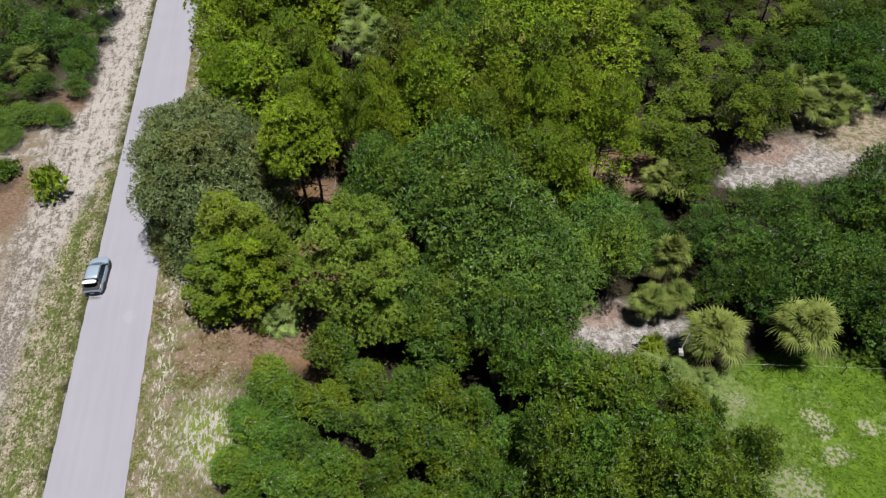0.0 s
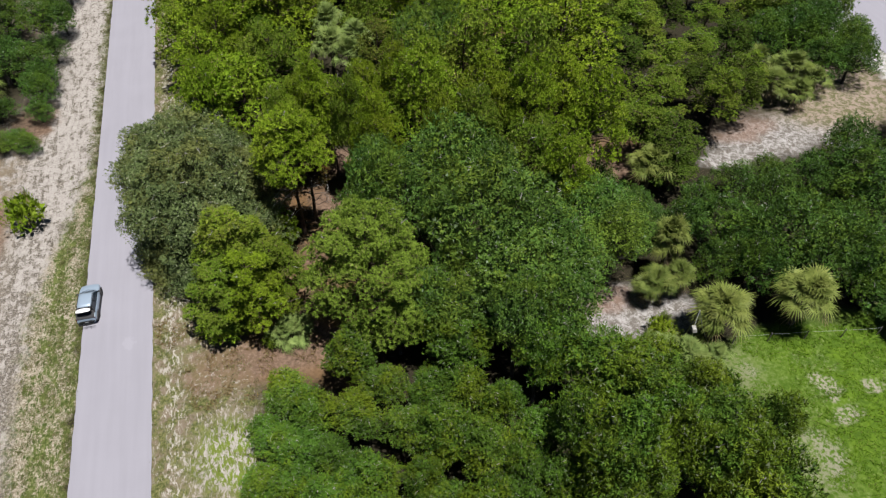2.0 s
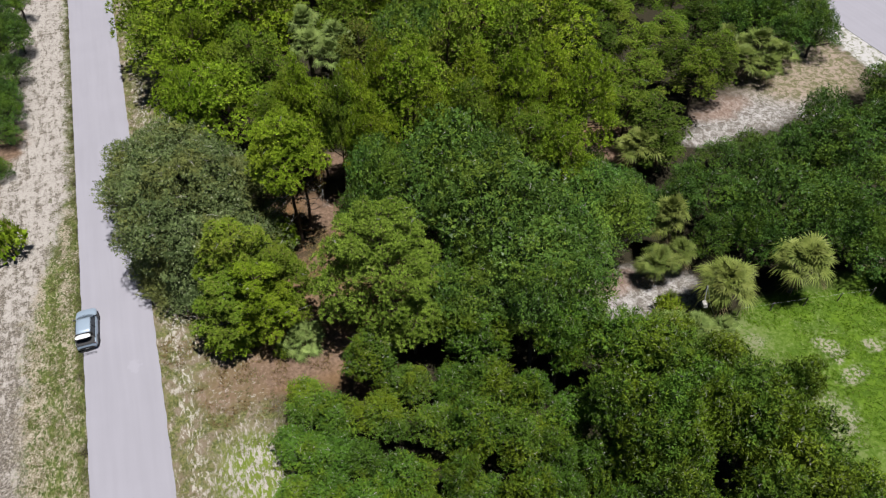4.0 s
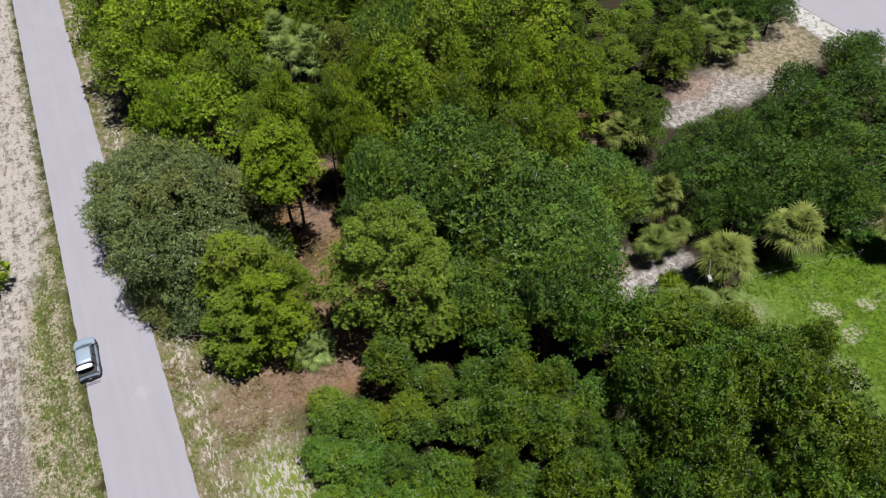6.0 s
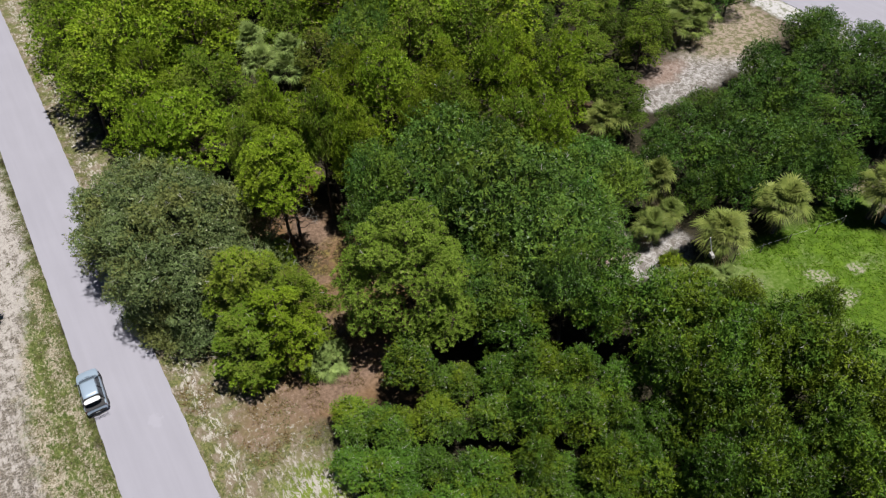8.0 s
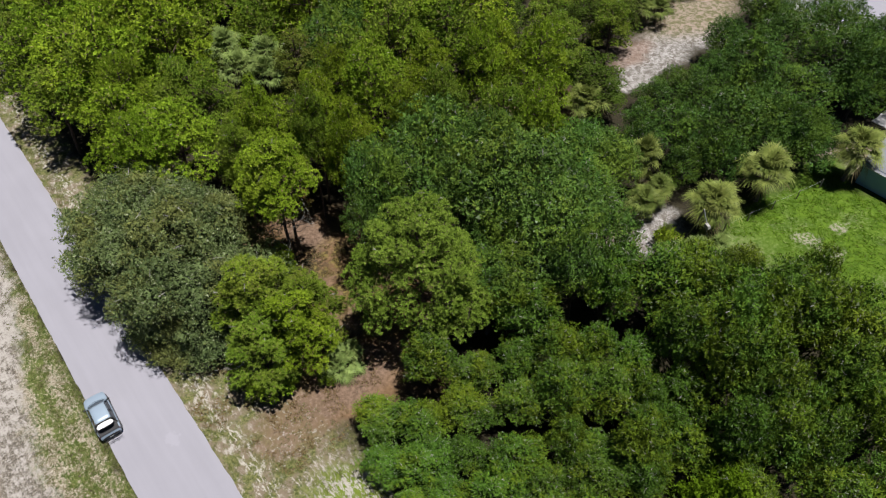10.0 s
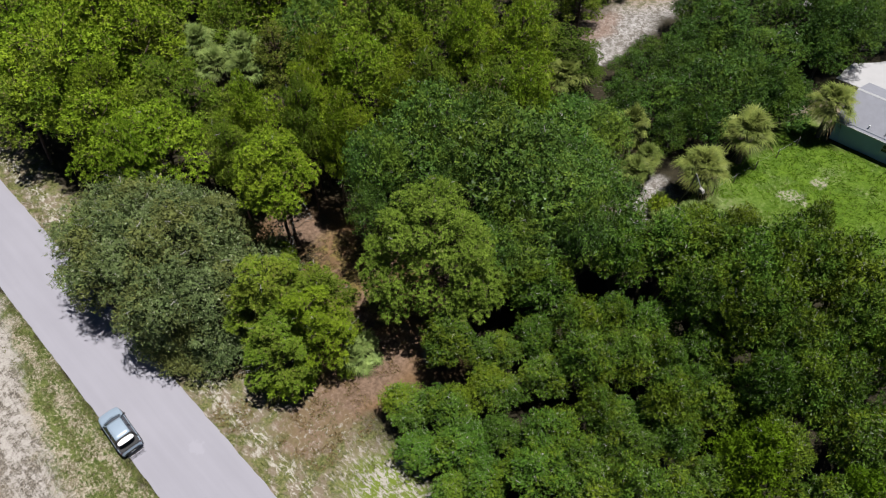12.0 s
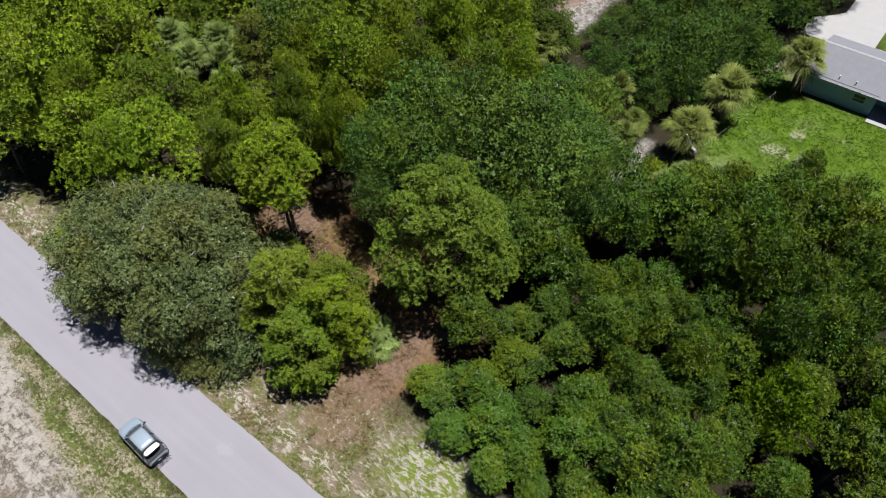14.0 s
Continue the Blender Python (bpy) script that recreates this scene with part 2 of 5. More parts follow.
    # a broken line of bare white sand runs beside the lane
    verge = n.mix(n.math("MULTIPLY", band(1.0, 2.3, 0.5), n.step(streak, 0.50, 0.57)), verge, (0.30, 0.282, 0.255))
    cover = n.mix(east, cover, verge)
    # the western side: wide white sand with litter, a grass strip along the road
    west = n.math("SUBTRACT", 1.0, n.step(x, -6.6, -5.4))
    track_map = n.tree.nodes.new("ShaderNodeMapping")
    n.put(track_map, "Vector", at)
    n.put(track_map, "Scale", (2.0, 0.38, 1.0))
    ruts = n.noise(0.9, 6, 0.66, track_map.outputs[0], 0.9)
    worn = n.math("ADD", n.math("MULTIPLY", n.noise(1.3, 7, 0.72, at, 0.6), 0.55), n.math("MULTIPLY", ruts, 0.45))
    worn = n.math("ADD", worn, n.math("ADD", n.math("MULTIPLY", n.math("SUBTRACT", 1.0, n.step(x, -15.0, -9.0)), 0.030), n.math("SUBTRACT", n.math("MULTIPLY", n.math("SUBTRACT", 1.0, n.step(y, -9.0, 4.0)), 0.060), n.math("MULTIPLY", n.step(y, 6.0, 18.0), 0.030))))
    dirty = n.math("MULTIPLY", n.step(worn, 0.455, 0.545), 0.92)
    crumbs = n.step(n.noise(5.5, 6, 0.78, at, 0.4), 0.44, 0.58)
    mulch = n.mix(crumbs, (0.048, 0.040, 0.032), (0.150, 0.132, 0.112))
    mulch = n.mix(n.math("MULTIPLY", n.step(n.noise(3.4, 6, 0.75, at, 0.5), 0.53, 0.60), 0.8), mulch, (0.27, 0.25, 0.235))
    far_side = n.mix(dirty, n.mix(n.math("MULTIPLY", n.step(n.noise(4.2, 6, 0.78, at, 0.5), 0.52, 0.64), 0.75), sand, (0.105, 0.092, 0.078)), mulch)
    far_side = n.mix(n.math("MULTIPLY", n.math("SUBTRACT", 1.0, n.step(x, -15.5, -12.0)), n.step(mid, 0.38, 0.58)), far_side, dun)
    far_side = n.mix(most(blob(-17.0, 15.5, 3.0, 5.0), blob(-13.5, 33, 2.5, 4)), far_side, litter)
    # the western wood's floor gets the same painted shade
    far_side = n.mix(most(blob(-24, 44, 11.5, 18), blob(-21, 30, 7, 4), blob(-20, 19, 3.5, 3.0)), far_side, shaded_floor)
    south = n.math("SUBTRACT", 1.0, n.step(y, 2.0, 22.0))
    strip_edge = n.math("ADD", n.math("SUBTRACT", -7.4, n.math("MULTIPLY", south, 3.3)), n.math("MULTIPLY", n.step(y, 16.0, 26.0), 0.8))
    strip = n.step(n.math("SUBTRACT", x, strip_edge), -0.7, 0.9)
    blade_map = n.tree.nodes.new("ShaderNodeMapping")
    n.put(blade_map, "Vector", at)
    n.put(blade_map, "Scale", (1.0, 0.55, 1.0))
    tufty = n.noise(4.6, 6, 0.78, blade_map.outputs[0], 0.5)
    turf = n.mix(n.step(tufty, 0.36, 0.62), (0.030, 0.046, 0.009), (0.105, 0.122, 0.034))
    bald = n.math("ADD", n.math("MULTIPLY", tufty, 0.6), n.math("MULTIPLY", n.noise(0.9, 5, 0.65, blade_map.outputs[0], 0.4), 0.4))
    # the turf is thickest along a belt, and thin beside the sand
    belt = n.math("ADD", n.math("MULTIPLY", band(-8.9, -7.6, 0.5), 0.040), n.math("MULTIPLY", n.step(x, -7.0, -6.4), 0.050))
    strip_cover = n.mix(n.step(n.math("SUBTRACT", bald, belt), 0.445, 0.53), turf, n.mix(crumbs, (0.135, 0.112, 0.078), (0.29, 0.262, 0.215)))
    far_side = n.mix(strip, far_side, strip_cover)
    cover = n.mix(west, cover, far_side)
    # white sand openings
    open_sand = most(blob(68.5, 8.6, 8.0, 3.6), blob(61.5, 6.4, 3.6, 2.0), blob(76, 8, 4, 3), blob(40.5, -10.2, 3.8, 3.0), blob(44.5, -11.5, 2.5, 2.5))
    speck = n.noise(6.5, 5, 0.75, at)
    bare = n.mix(n.step(n.math("ADD", n.math("MULTIPLY", n.noise(1.5, 7, 0.75, at, 0.7), 0.7), n.math("MULTIPLY", speck, 0.3)), 0.43, 0.60), n.mix(grit, (0.055, 0.047, 0.040), (0.150, 0.135, 0.120)), (0.30, 0.29, 0.29))
    bare = n.mix(n.math("MULTIPLY", most(blob(65, 11.5, 5, 2.5), blob(40, -8.5, 2.5, 1.5)), 0.6), bare, n.mix(fine, (0.11, 0.0605, 0.044), (0.209, 0.1375, 0.1045)))
    cover = n.mix(open_sand, cover, bare)
    cover = n.mix(most(blob(67, -17.5, 5, 3), blob(80, 14, 9, 7), blob(16.3, -8.6, 1.0, 0.7)), cover, n.mix(n.step(n.noise(1.5, 7, 0.75, at, 0.6), 0.42, 0.58), n.mix(fine, (0.055, 0.066, 0.0248), (0.121, 0.11, 0.055)), (0.22, 0.176, 0.1485)))
    # the lawn by the house, thin in places
    grass = most(blob(55, -25.5, 9.5, 10.0, 0.16), blob(60, -38, 14, 14, 0.2), blob(61, -18.0, 6.0, 2.6), blob(51, -18.5, 7.5, 3.4, 0.25), blob(82, -30, 8, 6))
    thin = n.math("MULTIPLY", n.step(n.math("ADD", n.math("MULTIPLY", fine, 0.75), n.math("MULTIPLY", n.noise(0.33, 3, 0.5, at), 0.45)), 0.62, 0.84), 0.45)
    thin = n.math("MAXIMUM", thin, n.math("MULTIPLY", most(blob(47.2, -18.6, 1.8, 1.2), blob(53.5, -21.4, 1.1, 0.7), blob(53.4, -23.8, 1.3, 1.0), blob(57.4, -22.5, 1.0, 0.8), blob(49, -27.0, 2.0, 2.4)), n.step(fine, 0.44, 0.56)))
    cover = n.mix(grass, cover, n.mix(thin, lawn, n.mix(fine, (0.11, 0.11, 0.066), (0.264, 0.2475, 0.209))))
    cover = n.mix(n.math("MULTIPLY", n.math("MULTIPLY", grass, n.math("SUBTRACT", 1.0, n.step(x, 46.0, 53.0))), n.step(n.math("ADD", n.math("MULTIPLY", fine, 0.6), n.math("MULTIPLY", mid, 0.4)), 0.42, 0.58)), cover, n.mix(fine, (0.060, 0.085, 0.022), (0.150, 0.160, 0.085)))
    # white shell shoulder of the second road
    shell = n.math("MULTIPLY", n.step(x, 88.0, 89.4), n.math("SUBTRACT", 1.0, n.step(x, 109.0, 112.0)))
    cover = n.mix(shell, cover, n.mix(n.step(n.noise(1.4, 6, 0.72, at, 0.5), 0.40, 0.52), (0.135, 0.14, 0.10), (0.325, 0.32, 0.325)))
    cover = n.mix(n.math("MULTIPLY", n.step(x, 109.0, 112.0), 1.0), cover, n.mix(fine, (0.11, 0.121, 0.055), (0.22, 0.209, 0.132)))
    cover = n.mix(n.math("MULTIPLY", n.step(grit, 0.52, 0.66), 0.16), cover, (0.0275, 0.022, 0.0165))
    lumps = n.math("ADD", n.math("MULTIPLY", fine, 0.4), n.math("MULTIPLY", grit, 0.6))
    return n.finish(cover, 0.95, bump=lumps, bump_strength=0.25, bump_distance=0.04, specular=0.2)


def road_material(name, base):
    n = Nodes(name)
    at = n.place()
    stretch = n.tree.nodes.new("ShaderNodeMapping")
    n.put(stretch, "Vector", at)
    n.put(stretch, "Scale", (1.6, 0.10, 1.0))
    lanes, wide, grit = n.noise(0.8, 3, 0.5, stretch.outputs[0]), n.noise(0.25, 3, 0.5, at), n.noise(22.0, 3, 0.7, at)
    tone = n.math("ADD", n.math("MULTIPLY", lanes, 0.5), n.math("ADD", n.math("MULTIPLY", wide, 0.3), n.math("MULTIPLY", grit, 0.2)))
    colour = n.mix(n.step(tone, 0.3, 0.7), tuple(c * 0.95 for c in base), tuple(c * 1.06 for c in base))
    sep = n.add("ShaderNodeSeparateXYZ", Vector=at)
    # one paler worn patch in the lane
    dx = n.math("DIVIDE", n.math("SUBTRACT", sep.outputs[0], -1.9), 0.55)
    dy = n.math("DIVIDE", n.math("SUBTRACT", sep.outputs[1], -2.2), 0.75)
    far = n.math("ADD", n.math("ADD", n.math("MULTIPLY", dx, dx), n.math("MULTIPLY", dy, dy)), n.math("MULTIPLY", n.math("SUBTRACT", n.noise(1.6, 4, 0.7, at), 0.5), 5.0))
    colour = n.mix(n.math("MULTIPLY", n.math("SUBTRACT", 1.0, n.step(far, 0.4, 1.2)), 0.22), colour, tuple(c * 1.35 for c in base))
    return n.finish(colour, 0.85, bump=grit, bump_strength=0.25, bump_distance=0.01, specular=0.3)


M_GROUND = ground_material()
M_ROAD = road_material("pale_worn_asphalt", (0.214, 0.211, 0.248))
M_CONCRETE = plain_material("white_concrete", (0.286, 0.286, 0.3025), 0.85, 0.0, 0.10, 0.8)
M_PAINT = plain_material("pale_blue_silver_paint", (0.25, 0.315, 0.40), 0.42, 0.25, 0.05, 2.0, 0.1)
# white of the crumpled scrap, and of the tailgate's painted glare
M_GLARE_AND_SCRAP = plain_material("white_panel", (0.68, 0.69, 0.70), 0.35, 0.0, 0.04, 3.0)
M_BLACK = plain_material("black_plastic", (0.0099, 0.0099, 0.011), 0.55, 0.0, 0.2, 6.0)
M_RUBBER = plain_material("tyre_rubber", (0.0138, 0.0138, 0.0143), 0.85, 0.0, 0.2, 8.0)
M_ALLOY = plain_material("alloy", (0.2475, 0.253, 0.264), 0.35, 0.9, 0.1, 6.0)
M_CAR_GLASS = plain_material("tinted_glass", (0.011, 0.0176, 0.0248), 0.08, 0.0, 0.1, 1.0, 0.0)
M_LAMP_RED = plain_material("red_lamp_lens", (0.055, 0.0083, 0.0083), 0.2)
M_LAMP_CLEAR = plain_material("clear_lamp_lens", (0.33, 0.341, 0.3575), 0.12)
M_SEAT = plain_material("grey_trunk_lining", (0.0275, 0.0275, 0.0303), 0.9)
M_TEAL = plain_material("teal_siding", (0.195, 0.310, 0.405), 0.7, 0.0, 0.10, 1.2)
M_ROOF = plain_material("grey_shingle", (0.160, 0.166, 0.198), 0.9, 0.0, 0.18, 1.6)
M_RIDGE = plain_material("white_ridge_cap", (0.48, 0.49, 0.52), 0.6)
M_TRIM = plain_material("white_trim", (0.341, 0.363, 0.363), 0.6)
M_PANE = plain_material("dark_window_glass", (0.011, 0.0275, 0.0303), 0.08)
M_GALV = plain_material("galvanised_metal", (0.3025, 0.3135, 0.33), 0.4, 0.7, 0.1, 5.0)
M_WOODPOST = bark_material("grey_fence_wood", (0.088, 0.077, 0.066), (0.187, 0.1705, 0.154))


# ---- mesh builders ----
def unit(v):
    return v / (np.linalg.norm(v, axis=-1, keepdims=True) + 1e-9)


class Mesher:
    """Collects vertices and faces, then makes one mesh."""

    def __init__(self):
        self.v, self.f, self.n = [], [], 0

    def add(self, verts, faces):
        self.v.append(np.asarray(verts, float).reshape(-1, 3))
        self.f.extend([tuple(i + self.n for i in face) for face in faces])
        self.n += len(self.v[-1])
        return self

    def cards(self, at, normal, length, width, rng, bend=0.15, along=None):
        """Small pointed leaves, four corners each."""
        count = len(at)
        if not count:
            return self
        side = rng.normal(size=(count, 3)) if along is None else along
        side = side - (side * normal).sum(1, keepdims=True) * normal
        side /= np.linalg.norm(side, axis=1, keepdims=True) + 1e-9
        cross = np.cross(normal, side)
        length, width = np.reshape(length, (-1, 1)), np.reshape(width, (-1, 1))
        quad = np.stack([at - side * length / 2, at + cross * width / 2, at + side * length / 2 - normal * length * bend, at - cross * width / 2], 1)
        base = np.arange(count)[:, None] * 4 + self.n + np.arange(4)
        self.v.append(quad.reshape(-1, 3))
        self.f.extend(map(tuple, base.tolist()))
        self.n += 4 * count
        return self

    def blades(self, at, normal, along, length, width, flare=0.0):
        """Narrow three-cornered leaves that grow from a point along a way; flared ones widen outwards."""
        count = len(at)
        if not count:
            return self
        cross = np.cross(normal, along)
        cross /= np.linalg.norm(cross, axis=1, keepdims=True) + 1e-9
        length, width = np.reshape(length, (-1, 1)), np.reshape(width, (-1, 1))
        tip = at + along * length
        broad = np.where(np.reshape(np.asarray(flare) * np.ones(count), (-1, 1)) > 0.5, tip, at + along * length * 0.35)
        point = np.where(np.reshape(np.asarray(flare) * np.ones(count), (-1, 1)) > 0.5, at, tip)
        tri = np.stack([broad - cross * width / 2, broad + cross * width / 2, point], 1)
        base = np.arange(count)[:, None] * 3 + self.n + np.arange(3)
        self.v.append(tri.reshape(-1, 3))
        self.f.extend(map(tuple, base.tolist()))
        self.n += 3 * count
        return self

    def tufts(self, at, shoot, needles, long, broad, rng):
        """Bowls of needles that spread from the end of each shoot."""
        count = len(at)
        a = unit(np.cross(shoot, [0.31, 0.52, 0.79]))
        b = np.cross(shoot, a)
        turn = (np.arange(needles) * 2.39996)[None, :] + rng.uniform(0, 6.28, (count, 1)) + rng.normal(size=(count, needles)) * 0.2
        slant = np.linspace(0.30, 1.35, needles)[None, :] + rng.normal(size=(count, needles)) * 0.12
        aside = a[:, None] * np.cos(turn)[..., None] + b[:, None] * np.sin(turn)[..., None]
        across = b[:, None] * np.cos(turn)[..., None] - a[:, None] * np.sin(turn)[..., None]
        tip = at[:, None] + (shoot[:, None] * np.cos(slant)[..., None] + aside * np.sin(slant)[..., None]) * rng.uniform(*long, (count, needles, 1))
        half = rng.uniform(*broad, (count, needles, 1)) / 2
        foot = at[:, None] + (tip - at[:, None]) * 0.12
        needle = np.stack([foot - across * half, foot + across * half, tip], 2).reshape(-1, 3)
        base = np.arange(count * needles)[:, None] * 3 + self.n + np.arange(3)
        self.v.append(needle)
        self.f.extend(map(tuple, base.tolist()))
        self.n += len(needle)
        return self

    def tube(self, path, radii, sides=6, cap=True):
        path = [Vector(p) for p in path]
        rings = []
        for k, p in enumerate(path):
            way = (path[min(k + 1, len(path) - 1)] - path[max(k - 1, 0)]).normalized()
            a = way.orthogonal().normalized()
            b = way.cross(a)
            r = radii[k] if hasattr(radii, "__len__") else radii
            rings.append([p + r * (math.cos(t) * a + math.sin(t) * b) for t in (2 * math.pi * i / sides for i in range(sides))])
        verts = [tuple(v) for ring in rings for v in ring]
        faces = []
        for k in range(len(path) - 1):
            for i in range(sides):
                j = (i + 1) % sides
                faces.append((k * sides + i, k * sides + j, (k + 1) * sides + j, (k + 1) * sides + i))
        if cap:
            faces.append(tuple(range(sides))[::-1])
            faces.append(tuple(range((len(path) - 1) * sides, len(path) * sides)))
        return self.add(verts, faces)

    def box(self, lo, hi):
        (x0, y0, z0), (x1, y1, z1) = lo, hi
        verts = [(x0, y0, z0), (x1, y0, z0), (x1, y1, z0), (x0, y1, z0), (x0, y0, z1), (x1, y0, z1), (x1, y1, z1), (x0, y1, z1)]
        return self.add(verts, [(3, 2, 1, 0), (4, 5, 6, 7), (0, 1, 5, 4), (1, 2, 6, 5), (2, 3, 7, 6), (3, 0, 4, 7)])

    def loft(self, rings, close=True):
        """Rings of as many points each, joined one to the next."""
        count = len(rings[0])
        verts = [p for ring in rings for p in ring]
        faces = [(k * count + i, k * count + (i + 1) % count, (k + 1) * count + (i + 1) % count, (k + 1) * count + i)
                 for k in range(len(rings) - 1) for i in range(count)]
        if close:
            faces += [tuple(range(count))[::-1], tuple(range((len(rings) - 1) * count, len(rings) * count))]
        return self.add(verts, faces)

    def mesh(self, name, material, smooth=False):
        data = bpy.data.meshes.new(name)
        data.from_pydata(np.concatenate(self.v).tolist(), [], self.f)
        data.materials.append(material)
        if smooth:
            data.polygons.foreach_set("use_smooth", [True] * len(data.polygons))
        data.update()
        return data


def part(name, mesher, material, parent, label="", smooth=False):
    ob = new(name, mesher.mesh(name, material, smooth))
    ob.parent = parent
    return tagged(ob, label)


def thing(name, label, category, group="", kind=""):
    return tagged(new(name), label, category, group, kind)


def bevelled(ob, width=0.02, segments=2):
    mod = ob.modifiers.new("bevel", "BEVEL")
    mod.width, mod.segments, mod.limit_method = width, segments, "ANGLE"
    return ob


# ---- kinds of plants ----
def crooked(rng, start, end, steps, sway):
    start, end = np.array(start, float), np.array(end, float)
    out = []
    for k in range(steps + 1):
        u = k / steps
        out.append(tuple(start + (end - start) * u + rng.normal(size=3) * sway * math.sin(math.pi * u)))
    return out


def crown_lobes(rng, seed, radius, height, low, lobes, lobe_size, flat, gap=0.72):
    """Centres and sizes of the clumps that make an uneven dome."""
    centres, sizes, tries = [], [], 0
    while len(centres) < lobes and tries < 6000:
        tries += 1
        rho, turn = math.sqrt(rng.random()) * 0.95, rng.random() * 2 * math.pi
        reach = 0.92 + 0.13 * math.sin(2 * turn + seed) + 0.09 * math.sin(3 * turn + 2 * seed)
        r = radius * (lobe_size[0] + (lobe_size[1] - lobe_size[0]) * rng.random() ** 1.5)
        top = low + (height - low) * (1 - rho ** 2.4 * 0.72 * flat)
        z = top - r * 0.8 - rng.random() ** 1.6 * (top - low) * 0.55
        p = np.array([rho * reach * (radius - 0.6 * r) * math.cos(turn), rho * reach * (radius - 0.6 * r) * math.sin(turn), z])
        if all(np.linalg.norm(p - q) > gap * (r + s) for q, s in zip(centres, sizes)):
            centres.append(p)
            sizes.append(r)
    return np.array(centres), np.array(sizes)


def inner_sprays(crown, rng, p, r, count=60, depth=(0.35, 0.72), size=(0.26, 0.48)):
    """Larger shaded leaves that fill the heart of a clump."""
    way = rng.normal(size=(count, 3))
    way[:, 2] += 0.15
    way = unit(way)
    at = p + way * (r * rng.uniform(*depth, count))[:, None]
    long = rng.uniform(*size, count)
    along = unit(np.cross(way, rng.normal(size=(count, 3))) + way * 0.3)
    crown.blades(at, unit(way + rng.normal(size=(count, 3)) * 0.4), along, long, long * 0.62, 0.0)


def leafy_clump(crown, rng, p, r, leaves, size, slim=0.25, per=9, low=0.10):
    """A rounded clump of short feathery sprays, each with small leaves along it."""
    count = max(4, leaves // per)
    way = unit(rng.normal(size=(count, 3)))
    way[:, 2] = np.where(way[:, 2] < low, -way[:, 2], way[:, 2])
    axis = rng.random() * 3.14
    spin = np.array([[math.cos(axis), -math.sin(axis), 0], [math.sin(axis), math.cos(axis), 0], [0, 0, 1]])
    shape = spin @ np.diag([rng.uniform(1.05, 1.45), rng.uniform(0.82, 1.05), rng.uniform(0.72, 0.98)]) @ spin.T
    # the surface of the clump rises and sinks from place to place
    bumps = unit(rng.normal(size=(6, 3)) + np.array([0, 0, 0.3]))
    swell = 0.76 + 0.30 * np.clip((way @ bumps.T).max(1) * 2.4 - 1.4, 0, 1) + rng.normal(size=count) * 0.07
    root = p + (way * (r * swell)[:, None]) @ shape.T
    run = unit(way * 0.55 + np.array([0, 0, 0.25]) + rng.normal(size=(count, 3)) * 0.6)
    reach = rng.uniform(0.16, 0.40, count) * min(1.0, 0.4 + 0.6 * r)
    u = np.tile(np.linspace(0.05, 1.0, per), count)
    root, run, way, reach = (np.repeat(a, per, 0) for a in (root, run, way, reach))
    k = len(root)
    at = root + run * (reach * u)[:, None] + rng.normal(size=(k, 3)) * 0.045 - np.array([0, 0, 1.0]) * (0.12 * reach * u * u)[:, None]
    # the leaves stand out to either side of the spray in turn
    aside = np.cross(way, run) * np.where(np.arange(k) % 2 == 0, 1.0, -1.0)[:, None]
    along = unit(run * 0.7 + aside * 0.75 + rng.normal(size=(k, 3)) * 0.28)
    normal = unit(way * 1.0 + np.array([0, 0, 0.05]) + rng.normal(size=(k, 3)) * 0.30)
    long = rng.uniform(*size, k)
    crown.blades(at, normal, along, long, long * slim * rng.uniform(0.75, 1.3, k), (rng.random(k) < 0.2) * 1.0)


def bare_ends(tree, rng, centres, sizes, count, reach):
    """Bare pale twig ends that show at the top of a crown."""
    high = np.argsort(-centres[:, 2] - rng.random(len(centres)) * np.ptp(centres[:, 2]) * 0.8)
    bare = Mesher()
    for k in range(count):
        p, r = centres[high[k % len(high)]], sizes[high[k % len(high)]]
        way = unit(rng.normal(size=3) * np.array([1, 1, 0.4]) + np.array([0, 0, 0.9]))
        foot = p + way * r * 0.9
        run = unit(rng.normal(size=3) * np.array([1, 1, 0.25]) + np.array([0, 0, 0.15])) * reach * rng.uniform(0.7, 1.6)
        path = crooked(rng, foot, foot + run + np.array([0, 0, 0.15]), 3, 0.06)
        bare.tube(path, [0.028, 0.022, 0.015, 0.007], 3, False)
        for _ in range(2):
            bare.tube(crooked(rng, path[1], np.array(path[2]) + rng.normal(size=3) * 0.2, 2, 0.03), [0.014, 0.010, 0.005], 3, False)
    tagged(part("deadwood", bare, M_DEADWOOD, tree), "thin pale bare wood", kind="stuff")


